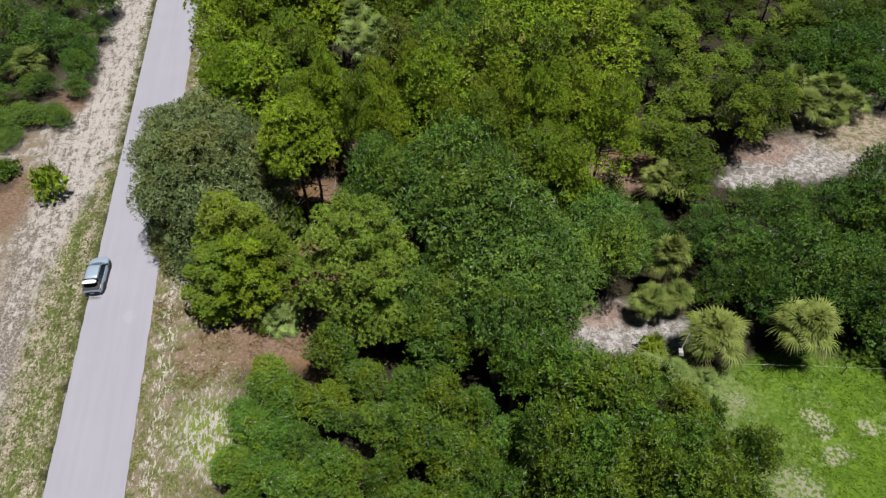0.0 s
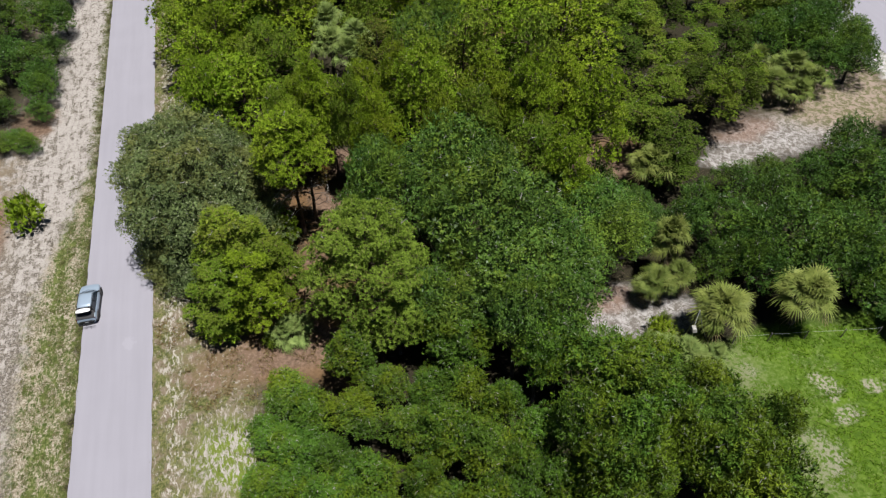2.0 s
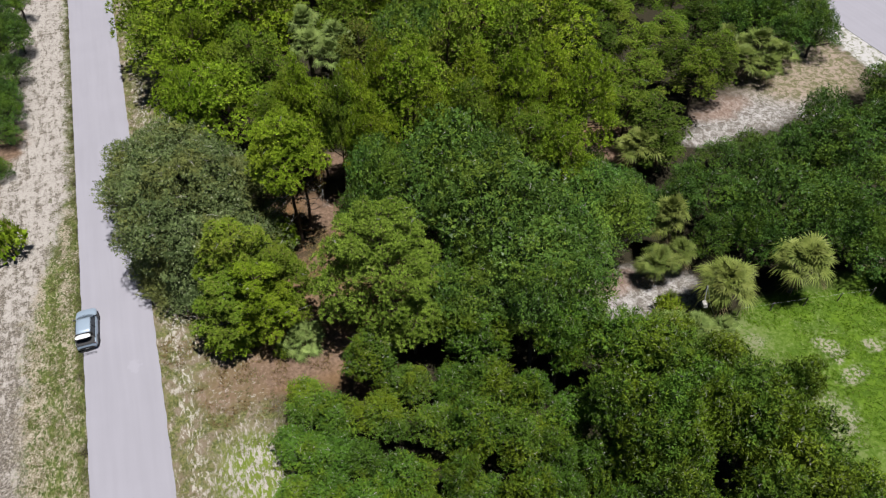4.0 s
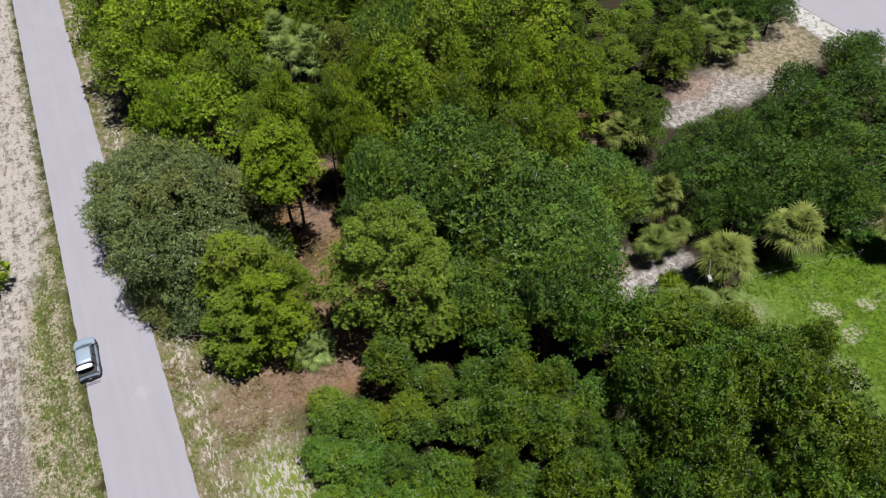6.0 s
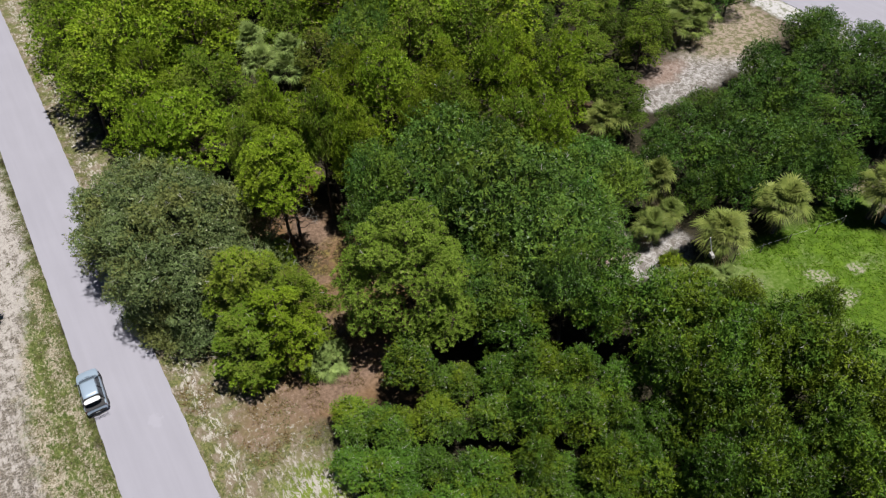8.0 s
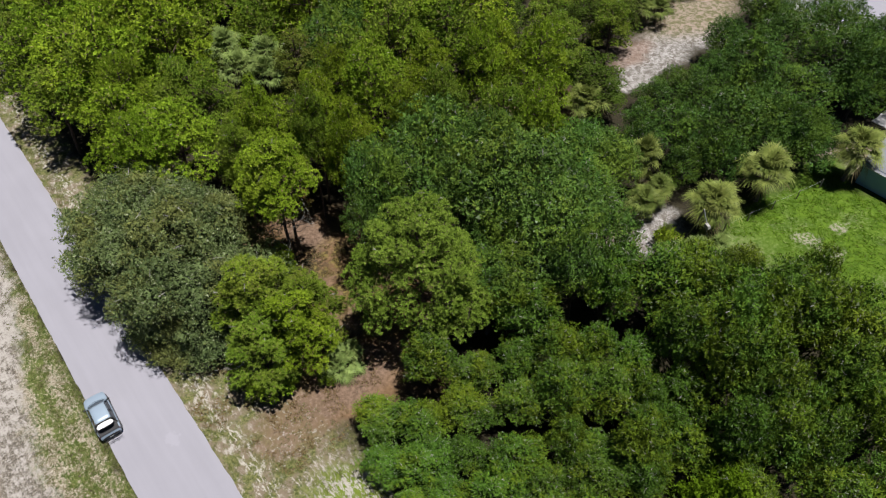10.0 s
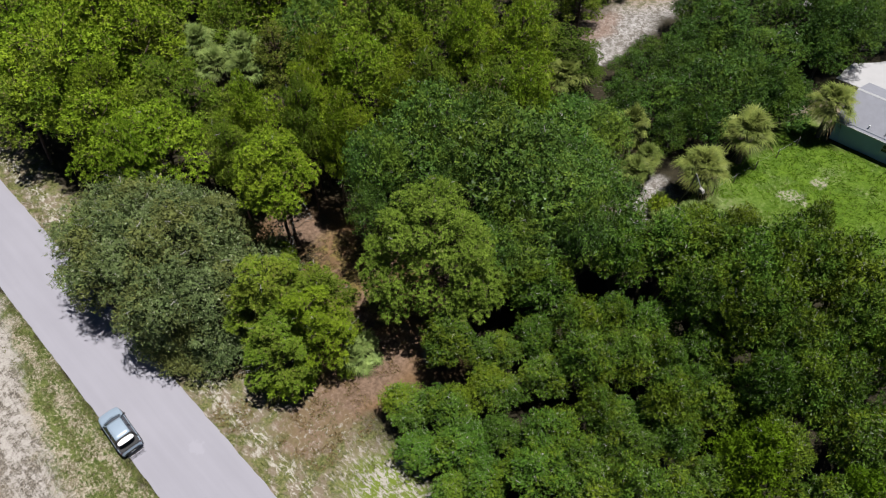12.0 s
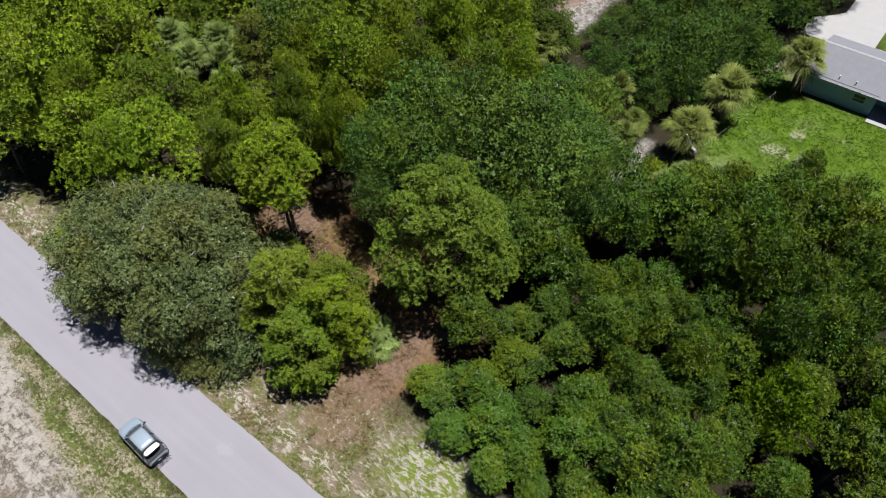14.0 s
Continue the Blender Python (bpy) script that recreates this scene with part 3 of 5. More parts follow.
def oak_tree(seed, radius, height, leaf, label, leaves=7000, lobes=26, base=0.32, size=(0.20, 0.40), dead=0, lobe_size=(0.15, 0.34), flat=1.0, gap=0.74, twigs=8, twig_reach=0.35, keep=None, slim=0.25):
    """A broad-leaved tree: a forked trunk, limbs, and a crown of feathery leaf clumps on an uneven dome."""
    rng = np.random.default_rng(seed)
    tree = thing("oak_tree", label, "tree", "oaks of the wood")
    low, wood = height * base, Mesher()
    centres, sizes = crown_lobes(rng, seed, radius, height, low, lobes, lobe_size, flat, gap)
    if keep is not None:
        chosen = np.array([keep(*p) for p in centres])
        centres, sizes = centres[chosen], sizes[chosen]
    fork = height * 0.28
    wood.tube(crooked(rng, (0, 0, -0.15), (rng.normal() * 0.2, rng.normal() * 0.2, fork), 3, 0.08), [0.05 * radius + 0.07, 0.045 * radius + 0.05, 0.04 * radius + 0.05, 0.036 * radius + 0.04], 8)
    for p, r in zip(centres, sizes):
        path = crooked(rng, (0, 0, fork - 0.2 + rng.random() * 0.3), p, 4, 0.12 * radius * 0.4)
        thick = 0.022 * radius + 0.02
        wood.tube(path, [thick, thick * 0.8, thick * 0.6, thick * 0.42, 0.012], 3, False)
    part("trunk", wood, M_BARK_OAK, tree)
    share = sizes ** 2 / (sizes ** 2).sum()
    crown = Mesher()
    for p, r, s in zip(centres, sizes, share):
        leafy_clump(crown, rng, p, r, int(leaves * s), size, slim)
        inner_sprays(crown, rng, p, r, max(20, int(leaves * s * 0.16)))
    part("crown", crown, leaf, tree)
    if twigs:
        bare_ends(tree, rng, centres, sizes, twigs, twig_reach)
    for _ in range(dead):
        dry = Mesher()
        k = rng.integers(len(centres))
        foot = centres[k] + np.array([0, 0, sizes[k] * 0.75])
        for _ in range(5):
            tip = foot + np.append(rng.normal(size=2) * 0.5, 0.1 + rng.random() * 0.35)
            dry.tube(crooked(rng, foot, tip, 4, 0.12), [0.024, 0.02, 0.015, 0.010, 0.005], 4, False)
        part("dead_branch", dry, M_DEADWOOD, tree, "bare weathered grey branch")
    return tree


def pine_tree(seed, radius, height, leaf, label, tufts=760, lobes=20, base=0.40, dead=0, needles=15, long=(0.22, 0.34), broad=(0.045, 0.075), puff=(0.22, 0.42), gap=0.84, twigs=0):
    """A southern pine: a tall trunk, limbs turned up at their ends, and round puffs of needles."""
    rng = np.random.default_rng(seed)
    tree = thing("pine_tree", label, "tree", "pines of the wood")
    wood, crown = Mesher(), Mesher()
    lean = rng.normal(size=2) * 0.25
    top = np.array([lean[0], lean[1], height - 0.8])
    wood.tube(crooked(rng, (0, 0, -0.15), top, 6, 0.12), [0.18, 0.165, 0.145, 0.12, 0.09, 0.06, 0.03], 8)
    centres, sizes = crown_lobes(rng, seed, radius, height, height * base, lobes, puff, 1.1, gap)
    share = sizes ** 2 / (sizes ** 2).sum()
    for p, r, s in zip(centres, sizes, share):
        foot = top * min(0.95, max(0.3, (p[2] - 0.35 * math.hypot(p[0], p[1])) / height))
        path = crooked(rng, foot, p - np.array([0, 0, 0.3 * r]), 4, 0.10)
        wood.tube(path, [0.06, 0.05, 0.04, 0.03, 0.018], 4, False)
        inner_sprays(crown, rng, p, r, 70, (0.3, 0.78), (0.22, 0.40))
        count = max(4, int(tufts * s))
        # evenly spread shoots over the upper side of the clump, some further in
        k = np.arange(count) + 0.5
        z = 1 - 1.12 * k / count
        turn = k * 2.39996 + rng.normal(size=count) * 0.25
        way = np.stack([np.cos(turn) * np.sqrt(np.clip(1 - z * z, 0, 1)), np.sin(turn) * np.sqrt(np.clip(1 - z * z, 0, 1)), z], 1)
        way = unit(way + rng.normal(size=(count, 3)) * 0.10)
        depth = np.where(rng.random(count) < 0.85, rng.uniform(0.93, 1.06, count), rng.uniform(0.7, 0.93, count))
        end = p + way * (r * depth)[:, None] * np.array([1.12, 1.12, 0.85])
        shoot = unit(way * 0.9 + np.array([0, 0, 0.45]) + rng.normal(size=(count, 3)) * 0.2)
        for q in range(0, count, 7):
            wood.tube([tuple(p), tuple(end[q])], [0.02, 0.008], 3, False)
        crown.tufts(end, shoot, needles, long, broad, rng)
    part("trunk", wood, M_BARK_PINE, tree)
    if twigs:
        bare_ends(tree, rng, centres, sizes, twigs, 0.45)
    part("crown", crown, leaf, tree)
    for _ in range(dead):
        dry = Mesher()
        u, turn = rng.uniform(0.2, 0.5), rng.random() * 6.28
        foot = np.array([0, 0, height * u])
        tip = foot + np.array([math.cos(turn) * radius * 0.9, math.sin(turn) * radius * 0.9, 0.1])
        dry.tube(crooked(rng, foot, tip, 4, 0.15), [0.035, 0.03, 0.02, 0.015, 0.008], 4, False)
        for _ in range(5):
            a = foot + (tip - foot) * rng.uniform(0.4, 0.9)
            dry.tube(crooked(rng, a, a + rng.normal(size=3) * 0.6, 3, 0.08), [0.016, 0.012, 0.009, 0.005], 4, False)
        part("dead_branch", dry, M_DEADWOOD, tree, "bare grey lower branch")
    return tree


def fan_leaf(blades, stalks, rng, root, way, stalk, blade, droop, segments=27):
    """One palm leaf: a stalk that arches over into a fan of narrow folded segments, hanging at their tips."""
    root, way = np.array(root, float), np.array(way, float)
    way /= np.linalg.norm(way)
    hub = root + way * stalk + np.array([0, 0, -0.08 * stalk * droop])
    stalks.tube([root, root + way * stalk * 0.5 + np.array([0, 0, 0.03]), hub], [0.020, 0.014, 0.010], 4, False)
    level = unit(np.array([way[0] + 1e-4, way[1], 0.0]))
    lift = math.asin(max(-1, min(1, way[2])))
    bent = lift * 0.72 - 0.10 if lift > 0 else lift
    way = level * math.cos(bent) + np.array([0, 0, math.sin(bent)])
    side = unit(np.cross(way, [0, 0, 1.0]))
    up = np.cross(side, way)
    verts, faces = [], []
    for k in range(segments):
        a = math.radians(-125 + 250 * (k + 0.5) / segments) + rng.normal() * 0.04
        ray = unit(way * math.cos(a) + side * math.sin(a) + up * (0.10 + 0.22 * abs(math.sin(a))))
        long = blade * (0.70 + 0.30 * math.cos(a * 0.6)) * rng.uniform(0.82, 1.12)
        flat = unit(np.cross(ray, up))
        wide = blade * 0.026
        mid = hub + ray * long * 0.52 + np.array([0, 0, -0.03 * droop * long])
        tip = hub + ray * long * 0.90 + np.array([0, 0, -(0.13 + 0.30 * droop) * long * rng.uniform(0.7, 1.3)]) + rng.normal(size=3) * 0.03 * blade
        at = len(verts)
        verts += [hub + flat * 0.008, mid + flat * wide + up * 0.012, tip, mid - flat * wide + up * 0.012, hub - flat * 0.008]
        faces += [(at, at + 1, at + 3, at + 4), (at + 1, at + 2, at + 3)]
    blades.add(verts, faces)


FROND_MESHES = {}


def frond_mesh(leaf, lift, sort, dry=False):
    """One of a few alike leaves of unit reach that rise at that many degrees; shared by all palms of a colour."""
    key = (leaf.name, lift, sort, dry)
    if key not in FROND_MESHES:
        rng = np.random.default_rng(1000 + int(lift) * 7 + sort * 31)
        m = Mesher()
        u = (86 - lift) / 100
        a = math.radians(lift)
        fan_leaf(m, m, rng, (0, 0, 0), (math.cos(a), 0.0, math.sin(a)), (0.30 + 0.26 * u) * rng.uniform(0.85, 1.1), rng.uniform(0.42, 0.56), 0.05 + 0.85 * max(0.0, u) * rng.uniform(0.7, 1.2), 13 if dry else 33)
        FROND_MESHES[key] = m.mesh("frond", leaf)
    return FROND_MESHES[key]


def palm_tree(seed, height, reach, leaf, label, fronds=58, dead=5, name="cabbage_palm"):
    rng = np.random.default_rng(seed)
    tree = thing(name, label, "palm", "palms")
    wood = Mesher()
    head = np.array([rng.normal() * 0.1, rng.normal() * 0.1, height])
    if height > 0.6:
        wood.tube(crooked(rng, (0, 0, -0.15), head, 5, 0.06), [0.26, 0.22, 0.20, 0.19, 0.20, 0.16], 10)
        for k in range(26):
            turn, z = k * 2.4, height * (0.55 + 0.42 * k / 26)
            a = np.array([math.cos(turn) * 0.18, math.sin(turn) * 0.18, z])
            wood.tube([a, a + np.array([math.cos(turn) * 0.2, math.sin(turn) * 0.2, 0.28])], [0.05, 0.02], 4)
    else:
        wood.tube(crooked(rng, (-0.25, 0, 0.0), head, 3, 0.05), [0.14, 0.15, 0.14, 0.10], 8)
    part("trunk", wood, M_BARK_PALM, tree)

    def hang(kind, mesh, turn, low, label=""):
        ob = tagged(new(kind, mesh), label)
        ob.parent = tree
        s = reach * rng.uniform(0.82, 1.12)
        ob.matrix_basis = pose(head[0], head[1], head[2] - low, rng.normal() * 13, rng.normal() * 11, math.degrees(turn)) @ Matrix.Diagonal((s, s, s, 1))

    for k in range(fronds):
        u = (k + 0.5) / fronds
        lift = 12 * round((84 - 104 * u ** 1.1 + rng.normal() * 9) / 12)
        hang("frond", frond_mesh(leaf, lift, k % 2), k * 2.39996 + rng.normal() * 0.3, 0.1 * u)
    for k in range(dead):
        hang("dead_frond", frond_mesh(M_PALM_DEAD, -48, k % 2, True), k * 6.283 / dead + rng.normal() * 0.2, 0.25, "dry brown hanging frond")
    return tree


def dead_shrub(seed, radius, height):
    rng = np.random.default_rng(seed)
    plant = thing("dead_shrub", "bare brown-grey dead shrub beside the clearing", "shrub")
    twigs = Mesher()
    for k in range(46):
        turn, lift = rng.random() * 6.28, rng.uniform(0.35, 1.3)
        tip = np.array([math.cos(turn) * math.cos(lift) * radius, math.sin(turn) * math.cos(lift) * radius, math.sin(lift) * height])
        twigs.tube(crooked(rng, (0, 0, -0.05), tip, 4, 0.15), [0.03, 0.024, 0.018, 0.012, 0.006], 4, False)
        for _ in range(4):
            a = tip * rng.uniform(0.5, 0.95)
            twigs.tube(crooked(rng, a, a + rng.normal(size=3) * 0.35, 2, 0.05), [0.014, 0.010, 0.005], 3, False)
    part("twigs", twigs, M_TWIG, plant)
    return plant


def bush(seed, radius, height, leaf, label, leaves=1500, lobes=9):
    rng = np.random.default_rng(seed)
    plant = thing("bush", label, "bush", "low bushes")
    stems, crown = Mesher(), Mesher()
    for k in range(lobes):
        turn, rho = k * 2.4, math.sqrt((k + 0.3) / lobes) * radius * 0.7
        r = radius * rng.uniform(0.3, 0.45)
        p = np.array([math.cos(turn) * rho, math.sin(turn) * rho, max(r * 0.6, height * (1 - 0.4 * (rho / radius) ** 2) - r)])
        stems.tube(crooked(rng, (math.cos(turn) * 0.1, math.sin(turn) * 0.1, -0.05), p, 3, 0.05), [0.035, 0.028, 0.02, 0.01], 5, False)
        leafy_clump(crown, rng, p, r, leaves // lobes, (0.12, 0.24))
        inner_sprays(crown, rng, p, r, 30)
    part("stems", stems, M_BARK_OAK, plant)
    part("leaves", crown, leaf, plant)
    return plant


# ---- ground and roads ----
ROAD_WIDTH = 5.9


def ground_height(x, y):
    """Gentle unevenness, level along the two roads."""
    clear = min(1.0, max(0.0, min(abs(x + ROAD_WIDTH / 2) - 3.4, abs(x - 98.9) - 6.9) / 3.0))
    return -0.03 + clear * (0.10 * noise.noise((x * 0.12, y * 0.12, 3.1)) + 0.04 * noise.noise((x * 0.6, y * 0.6, 7.7)))


def build_ground():
    xs = np.concatenate([[-2500, -900, -350, -150, -80], np.arange(-50, 131, 1.25), [150, 230, 420, 1000, 2600]])
    ys = np.concatenate([[-2500, -900, -350, -150, -90], np.arange(-60, 101, 1.25), [130, 200, 400, 1000, 2600]])
    verts = [(x, y, ground_height(x, y) if -60 < x < 140 and -70 < y < 110 else -0.03) for y in ys for x in xs]
    w = len(xs)
    faces = [(j * w + i, j * w + i + 1, (j + 1) * w + i + 1, (j + 1) * w + i) for j in range(len(ys) - 1) for i in range(w - 1)]
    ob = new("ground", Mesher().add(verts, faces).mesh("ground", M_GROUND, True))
    return tagged(ob, "sandy ground with pine litter, patchy grass and bare white sand", "ground", kind="structure")


def build_road(name, x0, x1, y0, y1, material, label, seed, ragged=0.07):
    """A slab of paving whose edges crumble a little."""
    rng = random.Random(seed)
    steps = int((y1 - y0) / 0.5)
    m = Mesher()
    rings = []
    for k in range(steps + 1):
        y = y0 + (y1 - y0) * k / steps
        a = x0 + ragged * noise.noise((y * 0.7, seed, 0)) + rng.uniform(-0.02, 0.02)
        b = x1 + ragged * noise.noise((y * 0.7, seed + 9, 0)) + rng.uniform(-0.02, 0.02)
        mid = (a + b) / 2
        rings.append([(a, y, -0.12), (b, y, -0.12), (b, y, 0.012), (b - 0.05, y, 0.022), (mid, y, 0.06), (a + 0.05, y, 0.022), (a, y, 0.012)])
    m.loft(rings)
    return tagged(new(name, m.mesh(name, material)), label, "road", kind="structure")


build_ground()
build_road("road_1", -ROAD_WIDTH, 0.0, -260, 420, M_ROAD, "pale worn asphalt lane with crumbling edges", 3)
build_road("road_2", 92.6, 105.2, -220, 320, M_ROAD, "pale asphalt street behind the wood", 5)


def build_driveway():
    m = Mesher()
    rings = []
    for k in range(17):
        x = 75.4 + (92.5 - 75.4) * k / 16
        north = -16.2 - 2.9 * min(1.0, max(0.0, (x - 79.5) / 3.0)) + 0.15 * noise.noise((x, 2.0, 0.0))
        rings.append([(x, -24.2, -0.1), (x, -24.2, 0.03), (x, north, 0.03), (x, north, -0.1)])
    m.loft(rings)
    tagged(new("driveway", m.mesh("driveway", M_CONCRETE)), "white concrete driveway between the house and the street", "driveway", kind="structure")


build_driveway()


# ---- the parked car ----
def build_car():
    car = thing("car", "pale blue-silver hatchback with raised tailgate, parked half on the grass", "car")
    half = 0.90
    body = Mesher()
    # the lower body from the nose to the tail: place along the car, half width, sill, shoulder
    for_y = [(2.26, 0.62, 0.34, 0.62), (2.18, 0.76, 0.26, 0.74), (1.95, 0.86, 0.22, 0.84), (1.55, 0.90, 0.20, 0.92), (1.05, 0.90, 0.20, 0.98),
             (0.3, 0.90, 0.20, 0.99), (-0.6, 0.90, 0.20, 1.0), (-1.35, 0.90, 0.20, 1.0), (-1.85, 0.88, 0.22, 0.98), (-2.12, 0.84, 0.26, 0.84), (-2.22, 0.78, 0.34, 0.62)]
    rings = []
    for y, w, low, top in for_y:
        rings.append([(-w * 0.92, y, low), (-w, y, low + 0.12), (-w, y, top - 0.14), (-w * 0.95, y, top - 0.03), (-w * 0.6, y, top + 0.03), (0, y, top + 0.05),
                      (w * 0.6, y, top + 0.03), (w * 0.95, y, top - 0.03), (w, y, top - 0.14), (w, y, low + 0.12), (w * 0.92, y, low)])
    body.loft([ring[::-1] for ring in rings])
    bevelled(part("body", body, M_PAINT, car, "pale blue-silver painted body", True), 0.015)
    # roof panel, narrower than the body and gently crowned
    roof = Mesher()
    rings = []
    for y, w, z in [(0.52, 0.60, 1.46), (0.30, 0.645, 1.515), (-0.3, 0.66, 1.55), (-0.9, 0.655, 1.545), (-1.32, 0.63, 1.50)]:
        rings.append([(-w, y, z - 0.06), (-w * 0.95, y, z - 0.01), (-w * 0.5, y, z + 0.025), (0, y, z + 0.035), (w * 0.5, y, z + 0.025), (w * 0.95, y, z - 0.01), (w, y, z - 0.06)])
    roof.loft([r[::-1] for r in rings])
    part("roof", roof, M_PAINT, car, "pale blue roof panel", True)
    glass = Mesher().add([(-0.72, 1.12, 1.0), (0.72, 1.12, 1.0), (0.60, 0.52, 1.44), (-0.60, 0.52, 1.44), (0, 1.22, 1.02), (0, 0.57, 1.485)],
                         [(0, 4, 5, 3), (4, 1, 2, 5)])
    part("windscreen", glass, M_CAR_GLASS, car, "dark windscreen")
    for s in (-1, 1):
        side = Mesher().add([(s * 0.84, 1.0, 0.99), (s * 0.84, -1.5, 1.0), (s * 0.66, -1.28, 1.43), (s * 0.64, 0.45, 1.43)],
                            [(0, 1, 2, 3) if s < 0 else (3, 2, 1, 0)])
        part("side_window", side, M_CAR_GLASS, car, "dark side windows")
        for y in (-0.42,):
            part("door_pillar", Mesher().tube([(s * 0.85, y, 0.99), (s * 0.665, y, 1.45)], 0.035, 5), M_BLACK, car)
        part("front_pillar", Mesher().tube([(s * 0.76, 1.12, 0.99), (s * 0.63, 0.52, 1.45)], 0.035, 5), M_PAINT, car)
        part("rear_pillar", Mesher().tube([(s * 0.84, -1.62, 0.99), (s * 0.65, -1.32, 1.46)], 0.06, 5), M_BLACK, car)
        part("roof_rail", Mesher().tube([(s * 0.60, 0.35, 1.53), (s * 0.615, 0.2, 1.575), (s * 0.62, -1.1, 1.585), (s * 0.60, -1.25, 1.54)], 0.018, 5), M_BLACK, car, "dark roof rail")
        mirror = part("wing_mirror", Mesher().loft([[(s * 0.86, 0.98, 0.98), (s * 0.86, 0.86, 0.98), (s * 0.86, 0.86, 1.10), (s * 0.86, 0.98, 1.10)],
                                                    [(s * 1.06, 0.96, 0.99), (s * 1.06, 0.84, 0.99), (s * 1.05, 0.85, 1.13), (s * 1.05, 0.95, 1.12)]]), M_BLACK, car, "dark wing mirror")
        bevelled(mirror, 0.02)
        part("headlight", Mesher().loft([[(s * 0.52, 2.19, 0.60), (s * 0.80, 2.03, 0.62), (s * 0.80, 2.03, 0.74), (s * 0.52, 2.17, 0.72)],
                                         [(s * 0.54, 2.02, 0.62), (s * 0.84, 1.82, 0.66), (s * 0.83, 1.82, 0.81), (s * 0.54, 2.02, 0.78)]]), M_LAMP_CLEAR, car, "clear headlight")
        part("tail_light", Mesher().box((s * 0.79 - 0.04, -2.15, 0.66), (s * 0.79 + 0.04, -2.02, 0.84)), M_LAMP_RED, car, "red tail light")
        for y in (1.38, -1.36):
            wheel = new("wheel")
            wheel.parent = car
            wheel.matrix_basis = pose(s * 0.84, y, 0.325)
            tyre = Mesher()
            rings = [[(px, r * math.cos(a), r * math.sin(a)) for a in (2 * math.pi * i / 20 for i in range(20))] for px, r in
                     ((-0.10, 0.22), (-0.11, 0.30), (-0.07, 0.325), (0.07, 0.325), (0.11, 0.30), (0.10, 0.22))]
            part("tyre", tyre.loft(rings, False), M_RUBBER, wheel)
            rim = Mesher().loft([[(px, r * math.cos(a), r * math.sin(a)) for a in (2 * math.pi * i / 20 for i in range(20))] for px, r in ((-0.07, 0.22), (-0.06, 0.23), (0.06, 0.23), (0.07, 0.22))])
            for i in range(5):
                a = 2 * math.pi * i / 5
                rim.box((s * 0.07 - 0.02, 0, -0.03), (s * 0.07 + 0.02, 0.2, 0.03))
            part("rim", rim, M_ALLOY, wheel)
    # the open boot, the raised tailgate and the folded carrier behind
    part("boot_opening", Mesher().box((-0.70, -2.02, 0.62), (0.70, -1.34, 0.72)).box((-0.72, -1.38, 0.70), (0.72, -1.30, 1.44)), M_SEAT, car, "dark open boot")
    well = Mesher().loft([[(-0.80 + e, y, z), (-0.80 + e, y, z + 0.03), (0.80 - e, y, z + 0.03), (0.80 - e, y, z)] for y, z, e in ((-2.17, 0.86, 0.06), (-1.98, 0.98, 0.0), (-1.70, 1.06, 0.0), (-1.36, 1.08, 0.0))])
    part("boot_floor", well, M_SEAT, car, "dark boot lining")
    # the tailgate is coloured white for sun glare, not the body's blue-silver
    gate = Mesher()
    rings = []
    for x, front, back in ((-0.64, -1.70, -1.86), (-0.60, -1.62, -1.97), (-0.48, -1.575, -2.05), (-0.25, -1.56, -2.09), (0, -1.555, -2.10), (0.25, -1.56, -2.09), (0.48, -1.575, -2.05), (0.60, -1.62, -1.97), (0.64, -1.70, -1.86)):
        sag = 0.10 * (abs(x) / 0.64) ** 3
        mid = (front + back) / 2
        rings.append([(x, front, 1.62 - sag), (x, front - 0.02, 1.675 - sag), (x, mid, 1.745 - sag), (x, back + 0.03, 1.745 - sag), (x, back, 1.70 - sag), (x, mid, 1.69 - sag)])
    gate.loft(rings)
    tail = part("tailgate", gate, M_GLARE_AND_SCRAP, car, "raised tailgate, its sun glare painted white")
    for s in (-1, 1):
        part("gas_strut", Mesher().tube([(s * 0.66, -1.75, 1.02), (s * 0.60, -1.72, 1.66)], 0.014, 5), M_BLACK, tail)
    # black strip added in place of the dark gap between roof and tailgate
    part("hinge_bar", Mesher().box((-0.64, -1.50, 1.50), (0.64, -1.30, 1.535)), M_BLACK, car, "black strip standing in for the dark gap above the tailgate")
    for s in (-1, 1):
        # a black strip along the sills and over the wheels
        strip = [(2.02, 0.845, 0.40), (1.80, 0.885, 0.62), (1.38, 0.912, 0.74), (0.98, 0.915, 0.60), (0.80, 0.912, 0.42), (-0.80, 0.912, 0.42), (-0.98, 0.915, 0.60), (-1.36, 0.912, 0.74), (-1.74, 0.90, 0.62), (-2.02, 0.865, 0.46)]
        part("cladding", Mesher().loft([[(s * (w - 0.05), y, 0.22), (s * (w + 0.03), y, 0.24), (s * (w + 0.03), y, z), (s * (w - 0.05), y, z + 0.03)] for y, w, z in strip]), M_BLACK, car, "black strip along the sill and wheel arches")
    bumper = Mesher().loft([[(x, -2.26 + 0.10 * (abs(x) / 0.85) ** 3, 0.36), (x, -2.30 + 0.12 * (abs(x) / 0.85) ** 3, 0.48), (x, -2.24 + 0.10 * (abs(x) / 0.85) ** 3, 0.62), (x, -2.10, 0.60), (x, -2.10, 0.36)]
                            for x in (-0.85, -0.7, -0.35, 0, 0.35, 0.7, 0.85)])
    part("bumper", bumper, M_BLACK, car, "black rear bumper")
